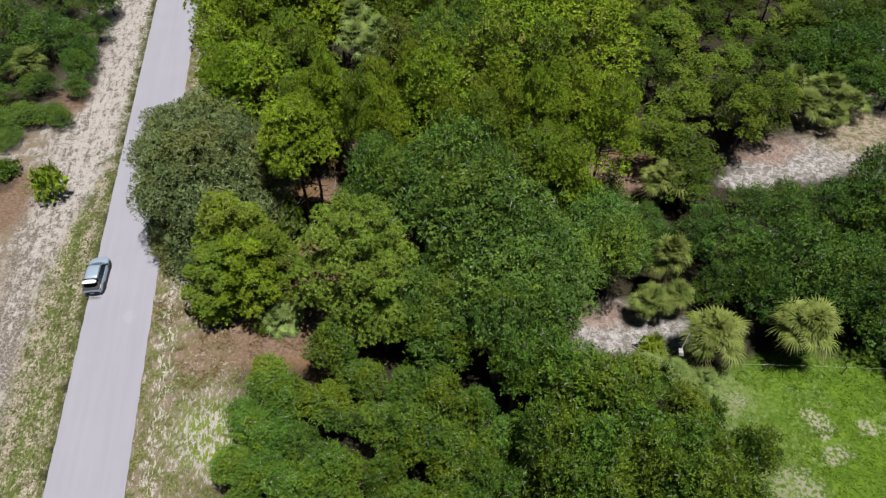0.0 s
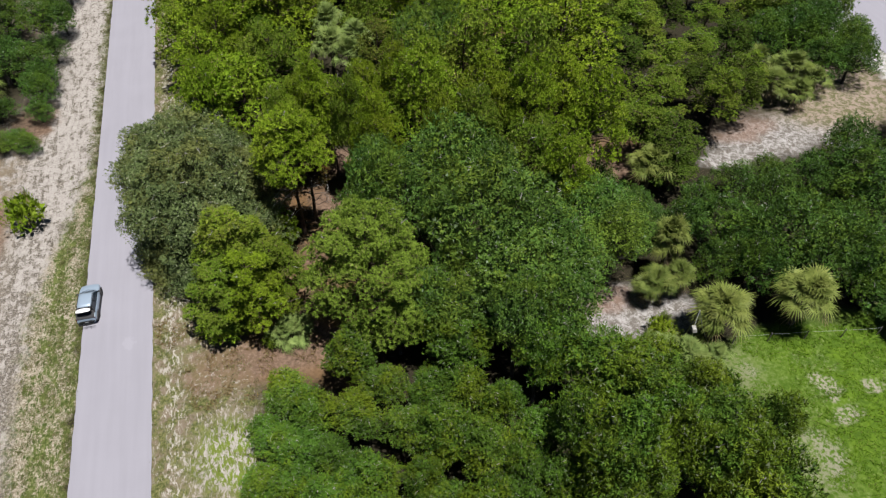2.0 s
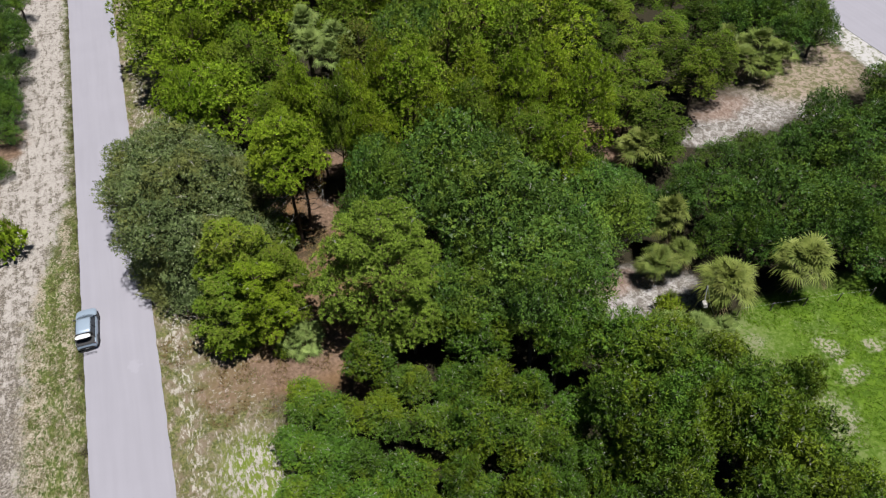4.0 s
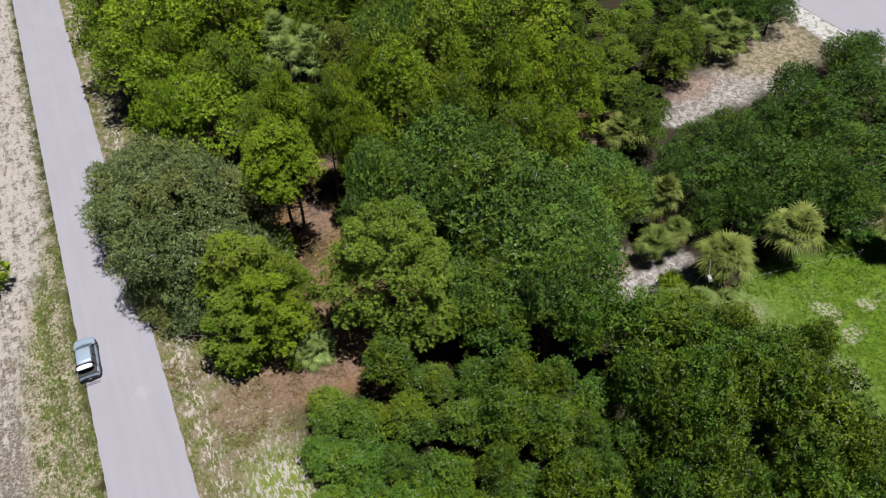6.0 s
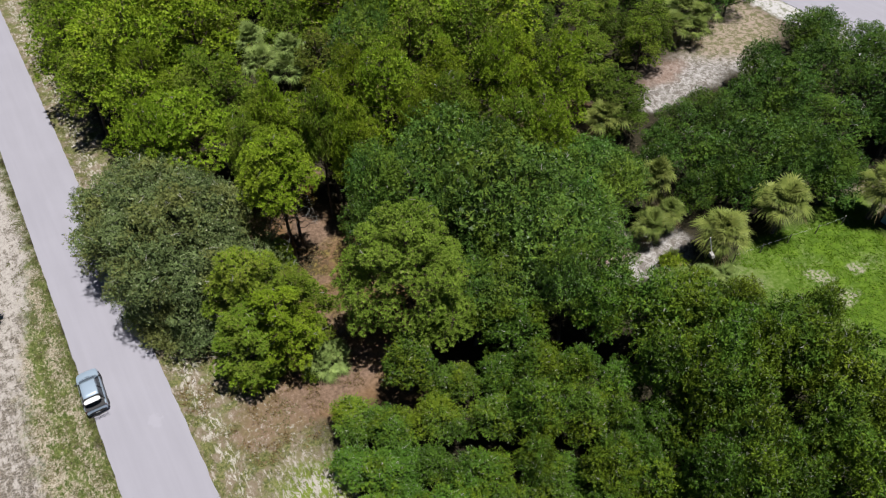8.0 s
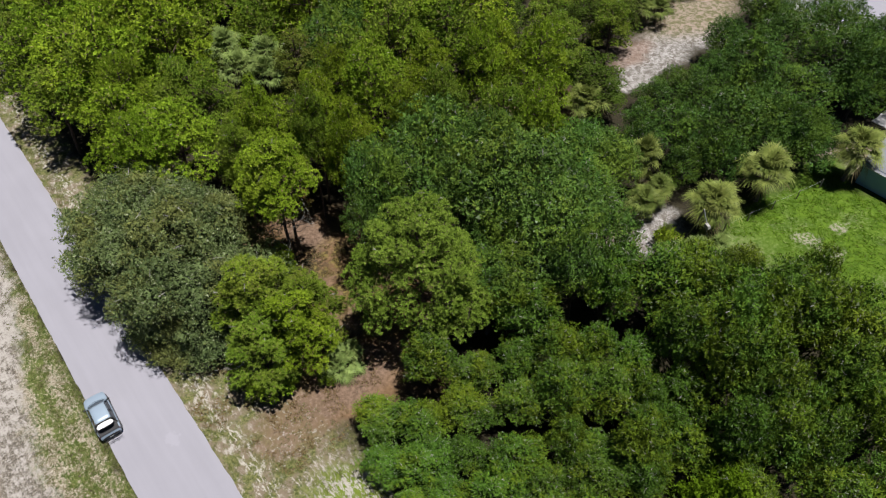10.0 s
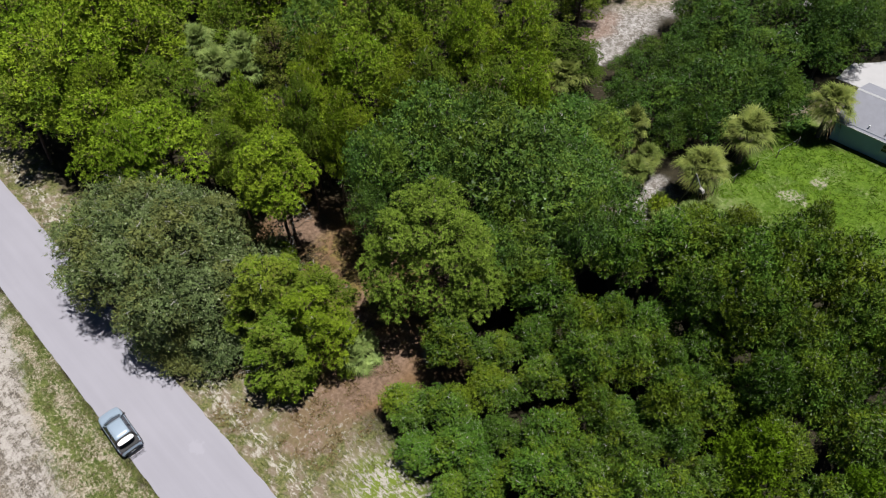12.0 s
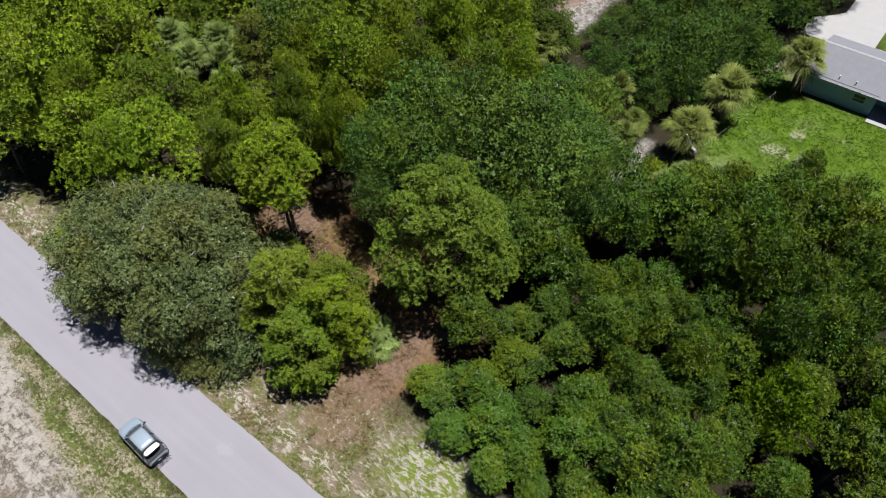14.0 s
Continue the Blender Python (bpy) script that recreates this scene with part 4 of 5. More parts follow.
    rack = part("bicycle_carrier", Mesher().tube([(0, -2.2, 0.40), (0, -2.62, 0.42), (0, -2.68, 0.95)], 0.03, 6).tube([(-0.62, -2.62, 0.55), (0.62, -2.66, 0.60)], 0.025, 6)
                .tube([(-0.60, -2.45, 0.42), (0.66, -2.5, 0.46)], 0.03, 6), M_BLACK, car, "black tow-bar bicycle carrier")
    for x in (-0.5, -0.15, 0.25, 0.6):
        part("carrier_arm", Mesher().tube([(x, -2.40, 0.45), (x + 0.05, -2.62, 0.58), (x + 0.12, -2.80, 0.66)], 0.02, 5), M_BLACK, rack)
    bevelled(part("bonnet_line", Mesher().tube([(-0.62, 1.18, 1.015), (0, 1.29, 1.045), (0.62, 1.18, 1.015)], 0.012, 4), M_BLACK, car), 0.002)
    part("number_plate", Mesher().box((-0.16, -2.318, 0.46), (0.16, -2.306, 0.56)), M_TRIM, car, "plain rear plate")
    car.matrix_basis = pose(-5.32, 2.72, 0.035, 0, 0, -2.0) @ Matrix.Diagonal((0.95, 0.93, 0.97, 1))
    return car


build_car()


# ---- the teal house ----
def build_house():
    house = thing("house", "low teal house with a grey gabled roof beside the lawn", "house")
    x0, x1, y0, y1, eave, ridge = 64.5, 72.7, -38.0, -20.3, 2.5, 4.0
    xm = 68.6
    wall = Mesher()
    porch = -27.4
    # west wall with a window hole between y -26.45 and -25.25
    for lo, hi in (((x0, porch, 0), (x0 + 0.18, -26.45, eave)), ((x0, -25.25, 0), (x0 + 0.18, y1, eave)), ((x0, -26.45, 0), (x0 + 0.18, -25.25, 1.02)), ((x0, -26.45, 1.98), (x0 + 0.18, -25.25, eave))):
        wall.box(lo, hi)
    part("wall", wall, M_TEAL, house, "teal horizontal siding wall")
    for z in np.arange(0.18, 2.45, 0.20):
        for a, b in ((porch, -26.5), (-25.2, y1)) if 1.0 < z < 2.0 else ((porch, y1),):
            part("siding_board", Mesher().add([(x0 - 0.004, a, z), (x0 - 0.004, b, z), (x0 - 0.026, b, z), (x0 - 0.026, a, z), (x0 - 0.004, a, z + 0.19), (x0 - 0.004, b, z + 0.19)],
                                              [(0, 1, 2, 3), (3, 2, 5, 4), (0, 3, 4), (1, 5, 2)]), M_TEAL, house)
    end = Mesher().add([(x0 + 0.18, y1, 0), (x1 - 0.18, y1, 0), (x1 - 0.18, y1, eave), (xm, y1, ridge - 0.12), (x0 + 0.18, y1, eave),
                        (x0 + 0.18, y1 - 0.18, 0), (x1 - 0.18, y1 - 0.18, 0), (x1 - 0.18, y1 - 0.18, eave), (xm, y1 - 0.18, ridge - 0.12), (x0 + 0.18, y1 - 0.18, eave)],
                       [(4, 3, 2, 1, 0), (5, 6, 7, 8, 9), (0, 1, 6, 5), (1, 2, 7, 6), (4, 0, 5, 9)])
    part("gable_wall", end, M_TEAL, house)
    part("back_wall", Mesher().box((x1 - 0.18, y0, 0), (x1, y1 - 0.002, eave)).box((x0 + 2.3, y0, 0), (x0 + 2.48, porch - 0.002, eave)).box((x0 + 0.2, y0, 0), (x1 - 0.2, y0 + 0.18, eave))
         .box((x0 + 0.2, porch, 0), (x0 + 2.3, porch + 0.18, eave)), M_TEAL, house)
    for y in (-31.0, -34.5, -37.8):
        part("porch_post", Mesher().box((x0 + 0.02, y - 0.06, 0), (x0 + 0.14, y + 0.06, eave)), M_TRIM, house)
    for s, xe in ((-1, 64.25), (1, 73.1)):
        slope = Mesher()
        ya, yb = y0 - 0.4, y1 + 0.35
        slope.add([(xm, ya, ridge), (xm, yb, ridge), (xe, yb, eave - 0.08), (xe, ya, eave - 0.08), (xm, ya, ridge - 0.14), (xm, yb, ridge - 0.14), (xe, yb, eave - 0.22), (xe, ya, eave - 0.22)],
                  [(0, 1, 2, 3), (7, 6, 5, 4), (1, 5, 6, 2), (0, 3, 7, 4), (2, 6, 7, 3)] if s > 0 else [(3, 2, 1, 0), (4, 5, 6, 7), (2, 6, 5, 1), (4, 7, 3, 0), (3, 7, 6, 2)])
        side = part("roof", slope, M_ROOF, house, "grey shingle roof slope")
        for k in range(1, 14):
            u = k / 14
            x, z = xm + (xe - xm) * u, ridge + (eave - 0.08 - ridge) * u
            part("shingle_course", Mesher().add([(x, ya, z + 0.004), (x, yb, z + 0.004), (x - s * 0.32, yb, z + 0.104), (x - s * 0.32, ya, z + 0.104), (x, ya, z + 0.002), (x, yb, z + 0.002)],
                                                [(0, 1, 2, 3), (0, 4, 5, 1)]), M_ROOF, side)
        part("gutter", Mesher().box((min(xe, xe + s * 0.05), ya, eave - 0.20), (max(xe, xe + s * 0.05), yb, eave - 0.09)), M_TRIM, house, "white eave board")
    part("ridge_cap", Mesher().loft([[(xm - 0.11, y, ridge - 0.02), (xm, y, ridge + 0.12), (xm + 0.11, y, ridge - 0.02)] for y in (y0 - 0.4, y1 + 0.35)]), M_RIDGE, house, "white ridge cap")
    for y in (-23.2, -24.9):
        part("roof_vent", Mesher().tube([(64.9, y, 2.6), (64.9, y, 3.05)], 0.07, 8), M_RIDGE, house, "white vent pipe")
    window = part("window", Mesher().box((x0 - 0.03, -26.5, 0.97), (x0 + 0.02, -25.2, 1.03)).box((x0 - 0.03, -26.5, 1.97), (x0 + 0.02, -25.2, 2.03)).box((x0 - 0.03, -26.5, 1.03), (x0 + 0.02, -26.43, 1.97))
                  .box((x0 - 0.03, -25.27, 1.03), (x0 + 0.02, -25.2, 1.97)).box((x0 - 0.01, -26.43, 1.47), (x0 + 0.03, -25.27, 1.53)), M_TRIM, house, "white framed sash window")
    for z in (1.03, 1.53):
        part("pane", Mesher().box((x0 + 0.05, -26.43, z), (x0 + 0.07, -25.27, z + 0.44)), M_PANE, window, "dark pane")
    part("porch_slab", Mesher().box((63.3, -31.5, -0.1), (x0 + 2.3, porch - 0.05, 0.12)), M_CONCRETE, house, "white concrete porch slab")
    return house


build_house()


# ---- the fence, the leaning pole ----
def build_fence():
    fence = thing("wire_fence", "old wire fence with grey wooden posts at the lawn's edge", "fence")
    ends = [(48.3, -15.9), (51.4, -16.5), (54.6, -17.1), (57.8, -17.8), (61.0, -18.4)]
    for x, y in ends:
        part("fence_post", Mesher().tube([(x, y, -0.1), (x + 0.02, y, 0.55), (x + 0.03, y, 1.15)], [0.055, 0.05, 0.045], 7), M_WOODPOST, fence)
    for z in (1.08,):
        m = Mesher()
        for (xa, ya), (xb, yb) in zip(ends, ends[1:]):
            m.tube([(xa, ya - 0.06, z), ((xa + xb) / 2, (ya + yb) / 2 - 0.06, z - 0.05), (xb, yb - 0.06, z)], 0.006, 4, False)
        part("fence_wire", m, M_TRIM, fence)


build_fence()


def build_leaning_pole():
    pole = thing("leaning_pole", "bent metal tripod pole with a white box by the palm", "pole")
    apex = (43.8, -15.4, 5.5)
    part("post", Mesher().tube([(44.6, -14.2, -0.1), (44.1, -14.9, 2.8), apex], 0.06, 8), M_WOODPOST, pole)
    part("brace", Mesher().tube([apex, (44.9, -14.8, 2.6), (46.7, -14.0, -0.05)], 0.045, 6), M_GALV, pole)
    part("brace", Mesher().tube([apex, (44.7, -15.6, 3.0), (46.2, -15.9, -0.05)], 0.03, 6), M_GALV, pole)
    bevelled(part("box", Mesher().loft([[(42.5, -16.9, 4.9), (42.9, -16.95, 4.85), (42.95, -16.5, 4.9), (42.5, -16.45, 4.95)], [(42.45, -16.85, 5.25), (42.85, -16.85, 5.15), (42.9, -16.5, 5.3), (42.55, -16.45, 5.35)]]), M_DEADWOOD, pole, "small white metal box"), 0.02)
    part("box_arm", Mesher().tube([(42.7, -16.6, 5.2), apex], 0.03, 6), M_GALV, pole)


build_leaning_pole()

# ---- trees ----
FLAT = Matrix.Diagonal


class Stand:
    """Plants alike trees from a few models: the first of each is the model itself, the rest are copies."""

    def __init__(self, seed, *models):
        self.rng, self.models, self.used, self.turns = random.Random(seed), models, set(), 0

    def put(self, x, y, r, h, tilt=0.0, turn=None):
        ob, radius, height = self.models[self.turns % len(self.models)]
        self.turns += 1 if self.rng.random() < 0.8 else 2
        s = r / radius
        angle = self.rng.uniform(0, 360) if turn is None else turn
        m = pose(x, y, ground_height(x, y), tilt * self.rng.uniform(-1, 1), tilt * self.rng.uniform(-1, 1), angle) @ FLAT((s, s, h / height, 1))
        if ob.name in self.used:
            return copy_thing(ob, m)
        self.used.add(ob.name)
        ob.matrix_basis = m
        return ob

    def plant(self, rows, grow=1.0, rise=1.0):
        for x, y, r, z in rows:
            self.put(x, y, r * grow * self.rng.uniform(0.95, 1.06), (z + rise) * self.rng.uniform(0.90, 1.07), 3.0)


GREEN_OAK = "small evergreen oak with a dense dark-green crown in the thicket"
OLIVE_OAK = "small evergreen oak with olive-tipped foliage in the thicket"
DARK_OAK = "broad oak with a dull dark-green crown among the pines"
SHADED_OAK = "rounded oak beside the clearing, shade painted into its dark foliage"
PINE = "slender pine with bright yellow-green needle tufts"
PALM = "cabbage palm with yellowish fan leaves on a short trunk"

oaks = Stand(1, (oak_tree(11, 3.0, 10.0, M_OAK, GREEN_OAK, 11000, 48, 0.40, flat=0.75), 3.0, 10.0), (oak_tree(12, 3.0, 10.0, M_OAK, GREEN_OAK, 11000, 48, 0.40, flat=0.75), 3.0, 10.0),
             (oak_tree(13, 3.0, 10.0, M_OAK, GREEN_OAK, 11000, 48, 0.40, flat=0.75, dead=1), 3.0, 10.0), (oak_tree(14, 3.0, 10.0, M_OAK, GREEN_OAK, 11000, 48, 0.40, flat=0.75), 3.0, 10.0))
olive_oaks = Stand(2, (oak_tree(21, 3.0, 10.0, M_OAK_OLIVE, OLIVE_OAK, 11000, 48, 0.40, flat=0.75), 3.0, 10.0), (oak_tree(22, 3.0, 10.0, M_OAK_OLIVE, OLIVE_OAK, 11000, 48, 0.40, flat=0.75, dead=1), 3.0, 10.0),
                   (oak_tree(23, 3.0, 10.0, M_OAK, GREEN_OAK, 11000, 48, 0.40, flat=0.75), 3.0, 10.0))
dark_oaks = Stand(3, (oak_tree(31, 4.2, 12.0, M_OAK_DARK, DARK_OAK, 11500, 56, 0.44, flat=0.62), 4.2, 12.0), (oak_tree(32, 4.2, 12.0, M_OAK_DARK, DARK_OAK, 11500, 56, 0.44, flat=0.62), 4.2, 12.0),
                  (oak_tree(33, 4.2, 12.0, M_OAK_DARK, DARK_OAK, 11500, 56, 0.44, flat=0.62, dead=1), 4.2, 12.0))
# oaks whose leaf colour carries painted shade
shaded_oaks = Stand(17, (oak_tree(35, 4.2, 9.5, M_OAK_SHADED, SHADED_OAK, 9500, 40), 4.2, 9.5), (oak_tree(36, 4.2, 9.0, M_OAK_SHADED, SHADED_OAK, 9500, 40), 4.2, 9.0))
pines = Stand(4, (pine_tree(41, 3.9, 12.5, M_PINE, PINE, 1250, 34, puff=(0.17, 0.30), gap=0.84, twigs=3), 3.6, 12.5), (pine_tree(42, 3.6, 12.5, M_PINE, PINE, 1250, 32, puff=(0.17, 0.30), gap=0.84, twigs=3), 3.6, 12.5),
              (pine_tree(43, 3.6, 12.5, M_PINE, PINE, 1250, 32, 0.36, 2, puff=(0.17, 0.30), gap=0.84, twigs=3), 3.6, 12.5), (pine_tree(44, 3.6, 12.5, M_PINE_DARK, "slender pine with dull green needle tufts", 1250, 32, puff=(0.17, 0.30), gap=0.84, twigs=3), 3.6, 12.5))
far_pines = Stand(14, (pine_tree(45, 3.6, 12.5, M_PINE, PINE, 640, 20, 0.40, 0, 10, (0.26, 0.38), (0.09, 0.13)), 3.6, 12.5), (pine_tree(46, 3.6, 12.5, M_PINE_DARK, "slender pine with dull green needle tufts", 640, 20, 0.40, 0, 10, (0.26, 0.38), (0.09, 0.13)), 3.6, 12.5))
big_pine = pine_tree(47, 5.5, 15.3, M_PINE_SOFT, "broad pine with a full dome of soft green needles", 4200, 74, 0.26, 3, puff=(0.12, 0.22), gap=0.92, twigs=10)
big_pine.matrix_basis = pose(19.0, -6.7, 0, 0, 0, 0)
lime = Stand(5, (oak_tree(51, 3.2, 8.5, M_OAK_LIME, "young broad-leaved tree with fresh lime-green leaves", 11000, 44), 3.2, 8.5))

# the big oak that hangs over the road
def inside_big_oak(x, y, z):
    x, y = 4.9 + x, 11.0 + 1.1 * y
    return x > 1.5 - 0.30 * min(12.0, y - 1.5) and y > 2.6


west_oak = oak_tree(61, 10.6, 11.4, M_OAK_GREY, "big spreading oak with grey-green foliage hanging over the road", 150000, 190, 0.08, (0.15, 0.27), 9, (0.08, 0.17), 0.9, 0.56, 60, 0.6, inside_big_oak, 0.36)
west_oak.matrix_basis = pose(4.9, 11.0, 0, 0, 0, 0) @ Matrix.Diagonal((1.0, 1.1, 1.0, 1))

PINES_NEAR = [(8.4, 0.2, 3.6, 10.2), (9.2, -3.1, 2.9, 9), (6.6, -2.6, 2.6, 7), (11.6, -1.2, 2.5, 8.2), (12.7, 5.2, 1.4, 5.8)]
PINES_NORTH = [(10.7, 18.3, 4.4, 13.9), (7.8, 18.1, 3.0, 13.4), (14.5, 22.3, 4.0, 13.9), (9.0, 26.0, 3.6, 13.9), (17.4, 14.8, 2.7, 13.9), (14.3, 13.7, 2.3, 13.4), (25.8, 14.3, 2.6, 13.5), (20.9, 7.2, 1.9, 12.8),
               (23.1, 7.8, 3.2, 14.0), (20.1, 10.5, 2.0, 13.5), (27.7, 11.0, 4.2, 14.5), (23.1, 12.4, 2.8, 14.0), (33.8, 11.6, 4.1, 14.5), (32.3, 5.8, 3.0, 14.5), (29.2, 7.4, 2.7, 14.0), (36.8, 6.5, 3.7, 14.5),
               (42.1, 9.6, 3.7, 14.0), (36.0, 2.3, 3.3, 13.0), (42.9, 5.6, 3.5, 14.0), (38.4, 0.2, 3.0, 12.0), (50.9, 8.7, 3.5, 10.8), (52.6, 5.8, 3.4, 10.8), (54.9, 12.8, 4.0, 11.3), (52.1, 3.5, 2.8, 9.3)]
PINES_FAR = [(11.9, 30.2, 4.0, 14.0), (9.1, 33.8, 3.3, 13.0), (8.1, 22.6, 2.6, 12.0), (37.8, 20.2, 3.6, 14.0), (39.5, 15.5, 3.1, 14.0), (46.7, 20.6, 3.6, 12.5), (49.1, 16.7, 3.2, 12.5), (55.3, 22.4, 3.5, 11.5),
             (57.5, 18.3, 3.7, 11.5), (63.4, 20.5, 3.6, 10.5), (61.4, 14.8, 3.2, 10.5), (33.4, 16.7, 2.8, 14.0), (69.7, 22.7, 3.4, 9.5), (16.8, 31.0, 3.4, 13.0), (29.1, 17.6, 3.0, 14.0)]
near_pines = Stand(18, (pine_tree(37, 3.4, 11.5, M_PINE_DARK, "bushy pine with dark gaps between its needle clumps", 1700, 30, 0.20, 3, puff=(0.17, 0.28), gap=0.98, twigs=5), 3.4, 11.5),
                   (pine_tree(38, 3.4, 11.5, M_PINE, "bushy pine with dark gaps between its needle clumps", 1700, 30, 0.20, 3, puff=(0.17, 0.28), gap=0.98, twigs=5), 3.4, 11.5))
near_pines.plant(PINES_NEAR, 1.08, 1.0)
pines.plant([(19.2, 14.6, 2.8, 13.0), (21.6, 12.0, 2.4, 12.5), (15.8, 15.4, 2.6, 13.0), (18.2, 17.8, 2.6, 12.6)], 1.1, 1.0)
pines.plant([row for row in PINES_NORTH if row[0] <= 47.0], 1.14, 1.0)
far_pines.plant([row for row in PINES_FAR if row[0] <= 47.0], 1.2, 1.0)
east_pines = Stand(15, (pine_tree(49, 3.6, 12.5, M_PINE_SHADED, "tall pine with shade painted into its dark needle tufts", 800, 24, 0.34, 2, 11, (0.24, 0.34), (0.08, 0.12), (0.18, 0.32), 0.86, 3), 3.6, 12.5),
                   (pine_tree(50, 3.6, 12.5, M_PINE_DARK, "slender pine with dull green needle tufts", 800, 24, 0.34, 1, 11, (0.24, 0.34), (0.08, 0.12), (0.18, 0.32), 0.86, 3), 3.6, 12.5))
east_pines.plant([(64.5, 13.2, 2.8, 8.5), (61.2, 10.8, 2.6, 8.0), (67.5, 15.6, 2.8, 9.0)] + [row for row in PINES_FAR + PINES_NORTH if row[0] > 47.0], 1.12, 1.0)
bronze_pine = pine_tree(40, 3.4, 13.4, M_PINE_BRONZE, "pine with dull bronze-green needles among the palms", 1100, 30, 0.34, 1, puff=(0.17, 0.30), gap=0.84, twigs=2)
bronze_pine.matrix_basis = pose(25.6, 22.0, 0, 0, 0, 40)
edge_pine = pine_tree(39, 3.4, 15.4, M_PINE, "tall bright pine with a rounded high crown over the clearing", 1900, 44, 0.56, 5, puff=(0.17, 0.30), gap=0.80, twigs=4)
edge_pine.matrix_basis = pose(14.5, 6.9, 0, 0, 0, 0)
old_pine = pine_tree(48, 2.2, 9.5, M_PINE_BROWN, "half-dead pine with faded needles and bare grey limbs", 36, 7, 0.5, 12)
old_pine.matrix_basis = pose(15.9, 8.4, 0, 0, 0, 0)
# the wood goes on to the north
spot = random.Random(77)
for k in range(420):
    x, y = spot.uniform(8.5, 89), spot.uniform(26, 86)
    if (x - 41) ** 2 / 60 + (y - 38) ** 2 / 40 < 1 or y < 29 - 0.05 * x or y > 84 - 0.56 * x or (x - 22) ** 2 + (y - 27) ** 2 < 26:
        continue
    if (int(x / 4.6), int(y / 4.6)) in far_pines.used:
        continue
    far_pines.used.add((int(x / 4.6), int(y / 4.6)))
    (east_pines if x > 50 else far_pines).put(x, y, spot.uniform(3.2, 4.4), spot.uniform(9.5, 13.0) + (2.0 if x < 47 else 0.0), 2.0)

# the pines that lean over the lane further on
far_pines.plant([(4.9, 36.5, 2.8, 8.5), (5.0, 42.5, 3.0, 9.0), (5.4, 48.5, 3.0, 9.0), (5.6, 55.0, 3.2, 9.5)], 1.1, 1.0)

OAKS_MID = [(28.3, 2.8, 4.1, 13.0), (30.4, -1.1, 2.8, 12.5), (24.0, 1.3, 3.8, 11.5), (21.2, 2.9, 2.3, 10.5), (19.5, 0.9, 2.4, 8.5), (29.3, -4.7, 4.5, 11.0), (25.7, -2.7, 3.0, 11.0), (33.3, -6.9, 3.8, 11.0),
            (30.0, -9.7, 3.5, 9.3), (26.3, -7.2, 3.5, 8.8), (39.7, -3.9, 2.7, 8.0), (35.1, -9.4, 2.7, 8.3), (40.9, -6.5, 2.7, 7.5), (26.0, -11.1, 2.9, 8.8), (28.8, -14.1, 3.1, 10.3), (23.0, -9.4, 2.5, 8.8),
            (32.4, -14.0, 2.5, 8.8), (33.9, 25.5, 3.4, 10.5), (29.2, 21.7, 3.2, 11.7)]
OAKS_EAST = [(52.4, -6.3, 4.4, 8.0), (56.8, -8.7, 5.1, 9.0), (49.1, -4.5, 3.2, 6.5), (58.9, -11.7, 3.9, 8.0), (49.8, -9.0, 2.8, 6.0), (52.8, -10.7, 3.2, 7.0), (51.7, -2.2, 2.8, 6.5), (61.4, -10.3, 3.8, 8.0),
             (67.9, -3.9, 4.9, 8.5), (76.4, -3.0, 4.9, 7.5), (68.7, -10.2, 5.1, 8.0), (82.2, 2.4, 4.5, 6.5), (70.8, 1.0, 3.7, 7.0), (61.0, -13.9, 3.4, 8.0), (58.7, -3.9, 3.2, 7.5), (77.6, -10.4, 4.8, 8.0),
             (83.0, -6.4, 4.5, 7.5), (63.6, -1.9, 3.4, 7.0), (75.5, -13.3, 3.8, 7.5), (79.6, -14.3, 3.2, 8.0), (81.1, 21.7, 3.8, 8.0), (85.0, 19.3, 3.6, 7.0), (86.0, 25.2, 3.8, 7.5)]
dark_oaks.plant(OAKS_MID, 1.16, 1.2)
OAKS_CORNER = [(77.6, -15.4, 3.3, 6.4), (79.6, 17.4, 3.4, 7.0), (78.0, 21.6, 3.6, 7.6), (82.6, 15.6, 3.0, 5.6), (74.6, 22.4, 3.2, 7.6), (76.8, -13.6, 3.8, 7.5), (81.6, -14.4, 3.8, 7.0), (84.2, -17.6, 2.8, 6.0),
               (86.8, -17.4, 3.2, 6.0), (89.0, -14.0, 2.8, 6.0), (85.8, -11.5, 3.4, 6.5), (73.4, -14.0, 3.0, 6.0), (61.6, -15.0, 3.0, 5.5), (64.7, -15.3, 2.6, 5.0), (46.6, -2.5, 2.2, 4.0), (44.5, -4.4, 1.8, 3.2),
               (47.0, 0.6, 2.0, 3.6), (43.2, 3.2, 2.4, 6.0), (61.5, 0.8, 2.6, 4.5), (66.5, -4.0, 2.8, 5.5), (58.0, 1.0, 2.4, 4.5), (85.8, 18.8, 2.6, 4.5), (88.6, 22.6, 2.6, 4.5), (87.4, -1.5, 3.2, 5.5),
               (86.6, 3.6, 3.0, 4.6), (80.5, 1.0, 3.2, 5.5), (87.2, -9.5, 3.4, 6.0), (80.5, 26.5, 3.8, 8), (88.0, 31.5, 3.6, 8)]
shaded_oaks.plant(OAKS_CORNER, 1.12, 1.2)
shaded_oaks.plant(OAKS_EAST, 0.98, 1.2)

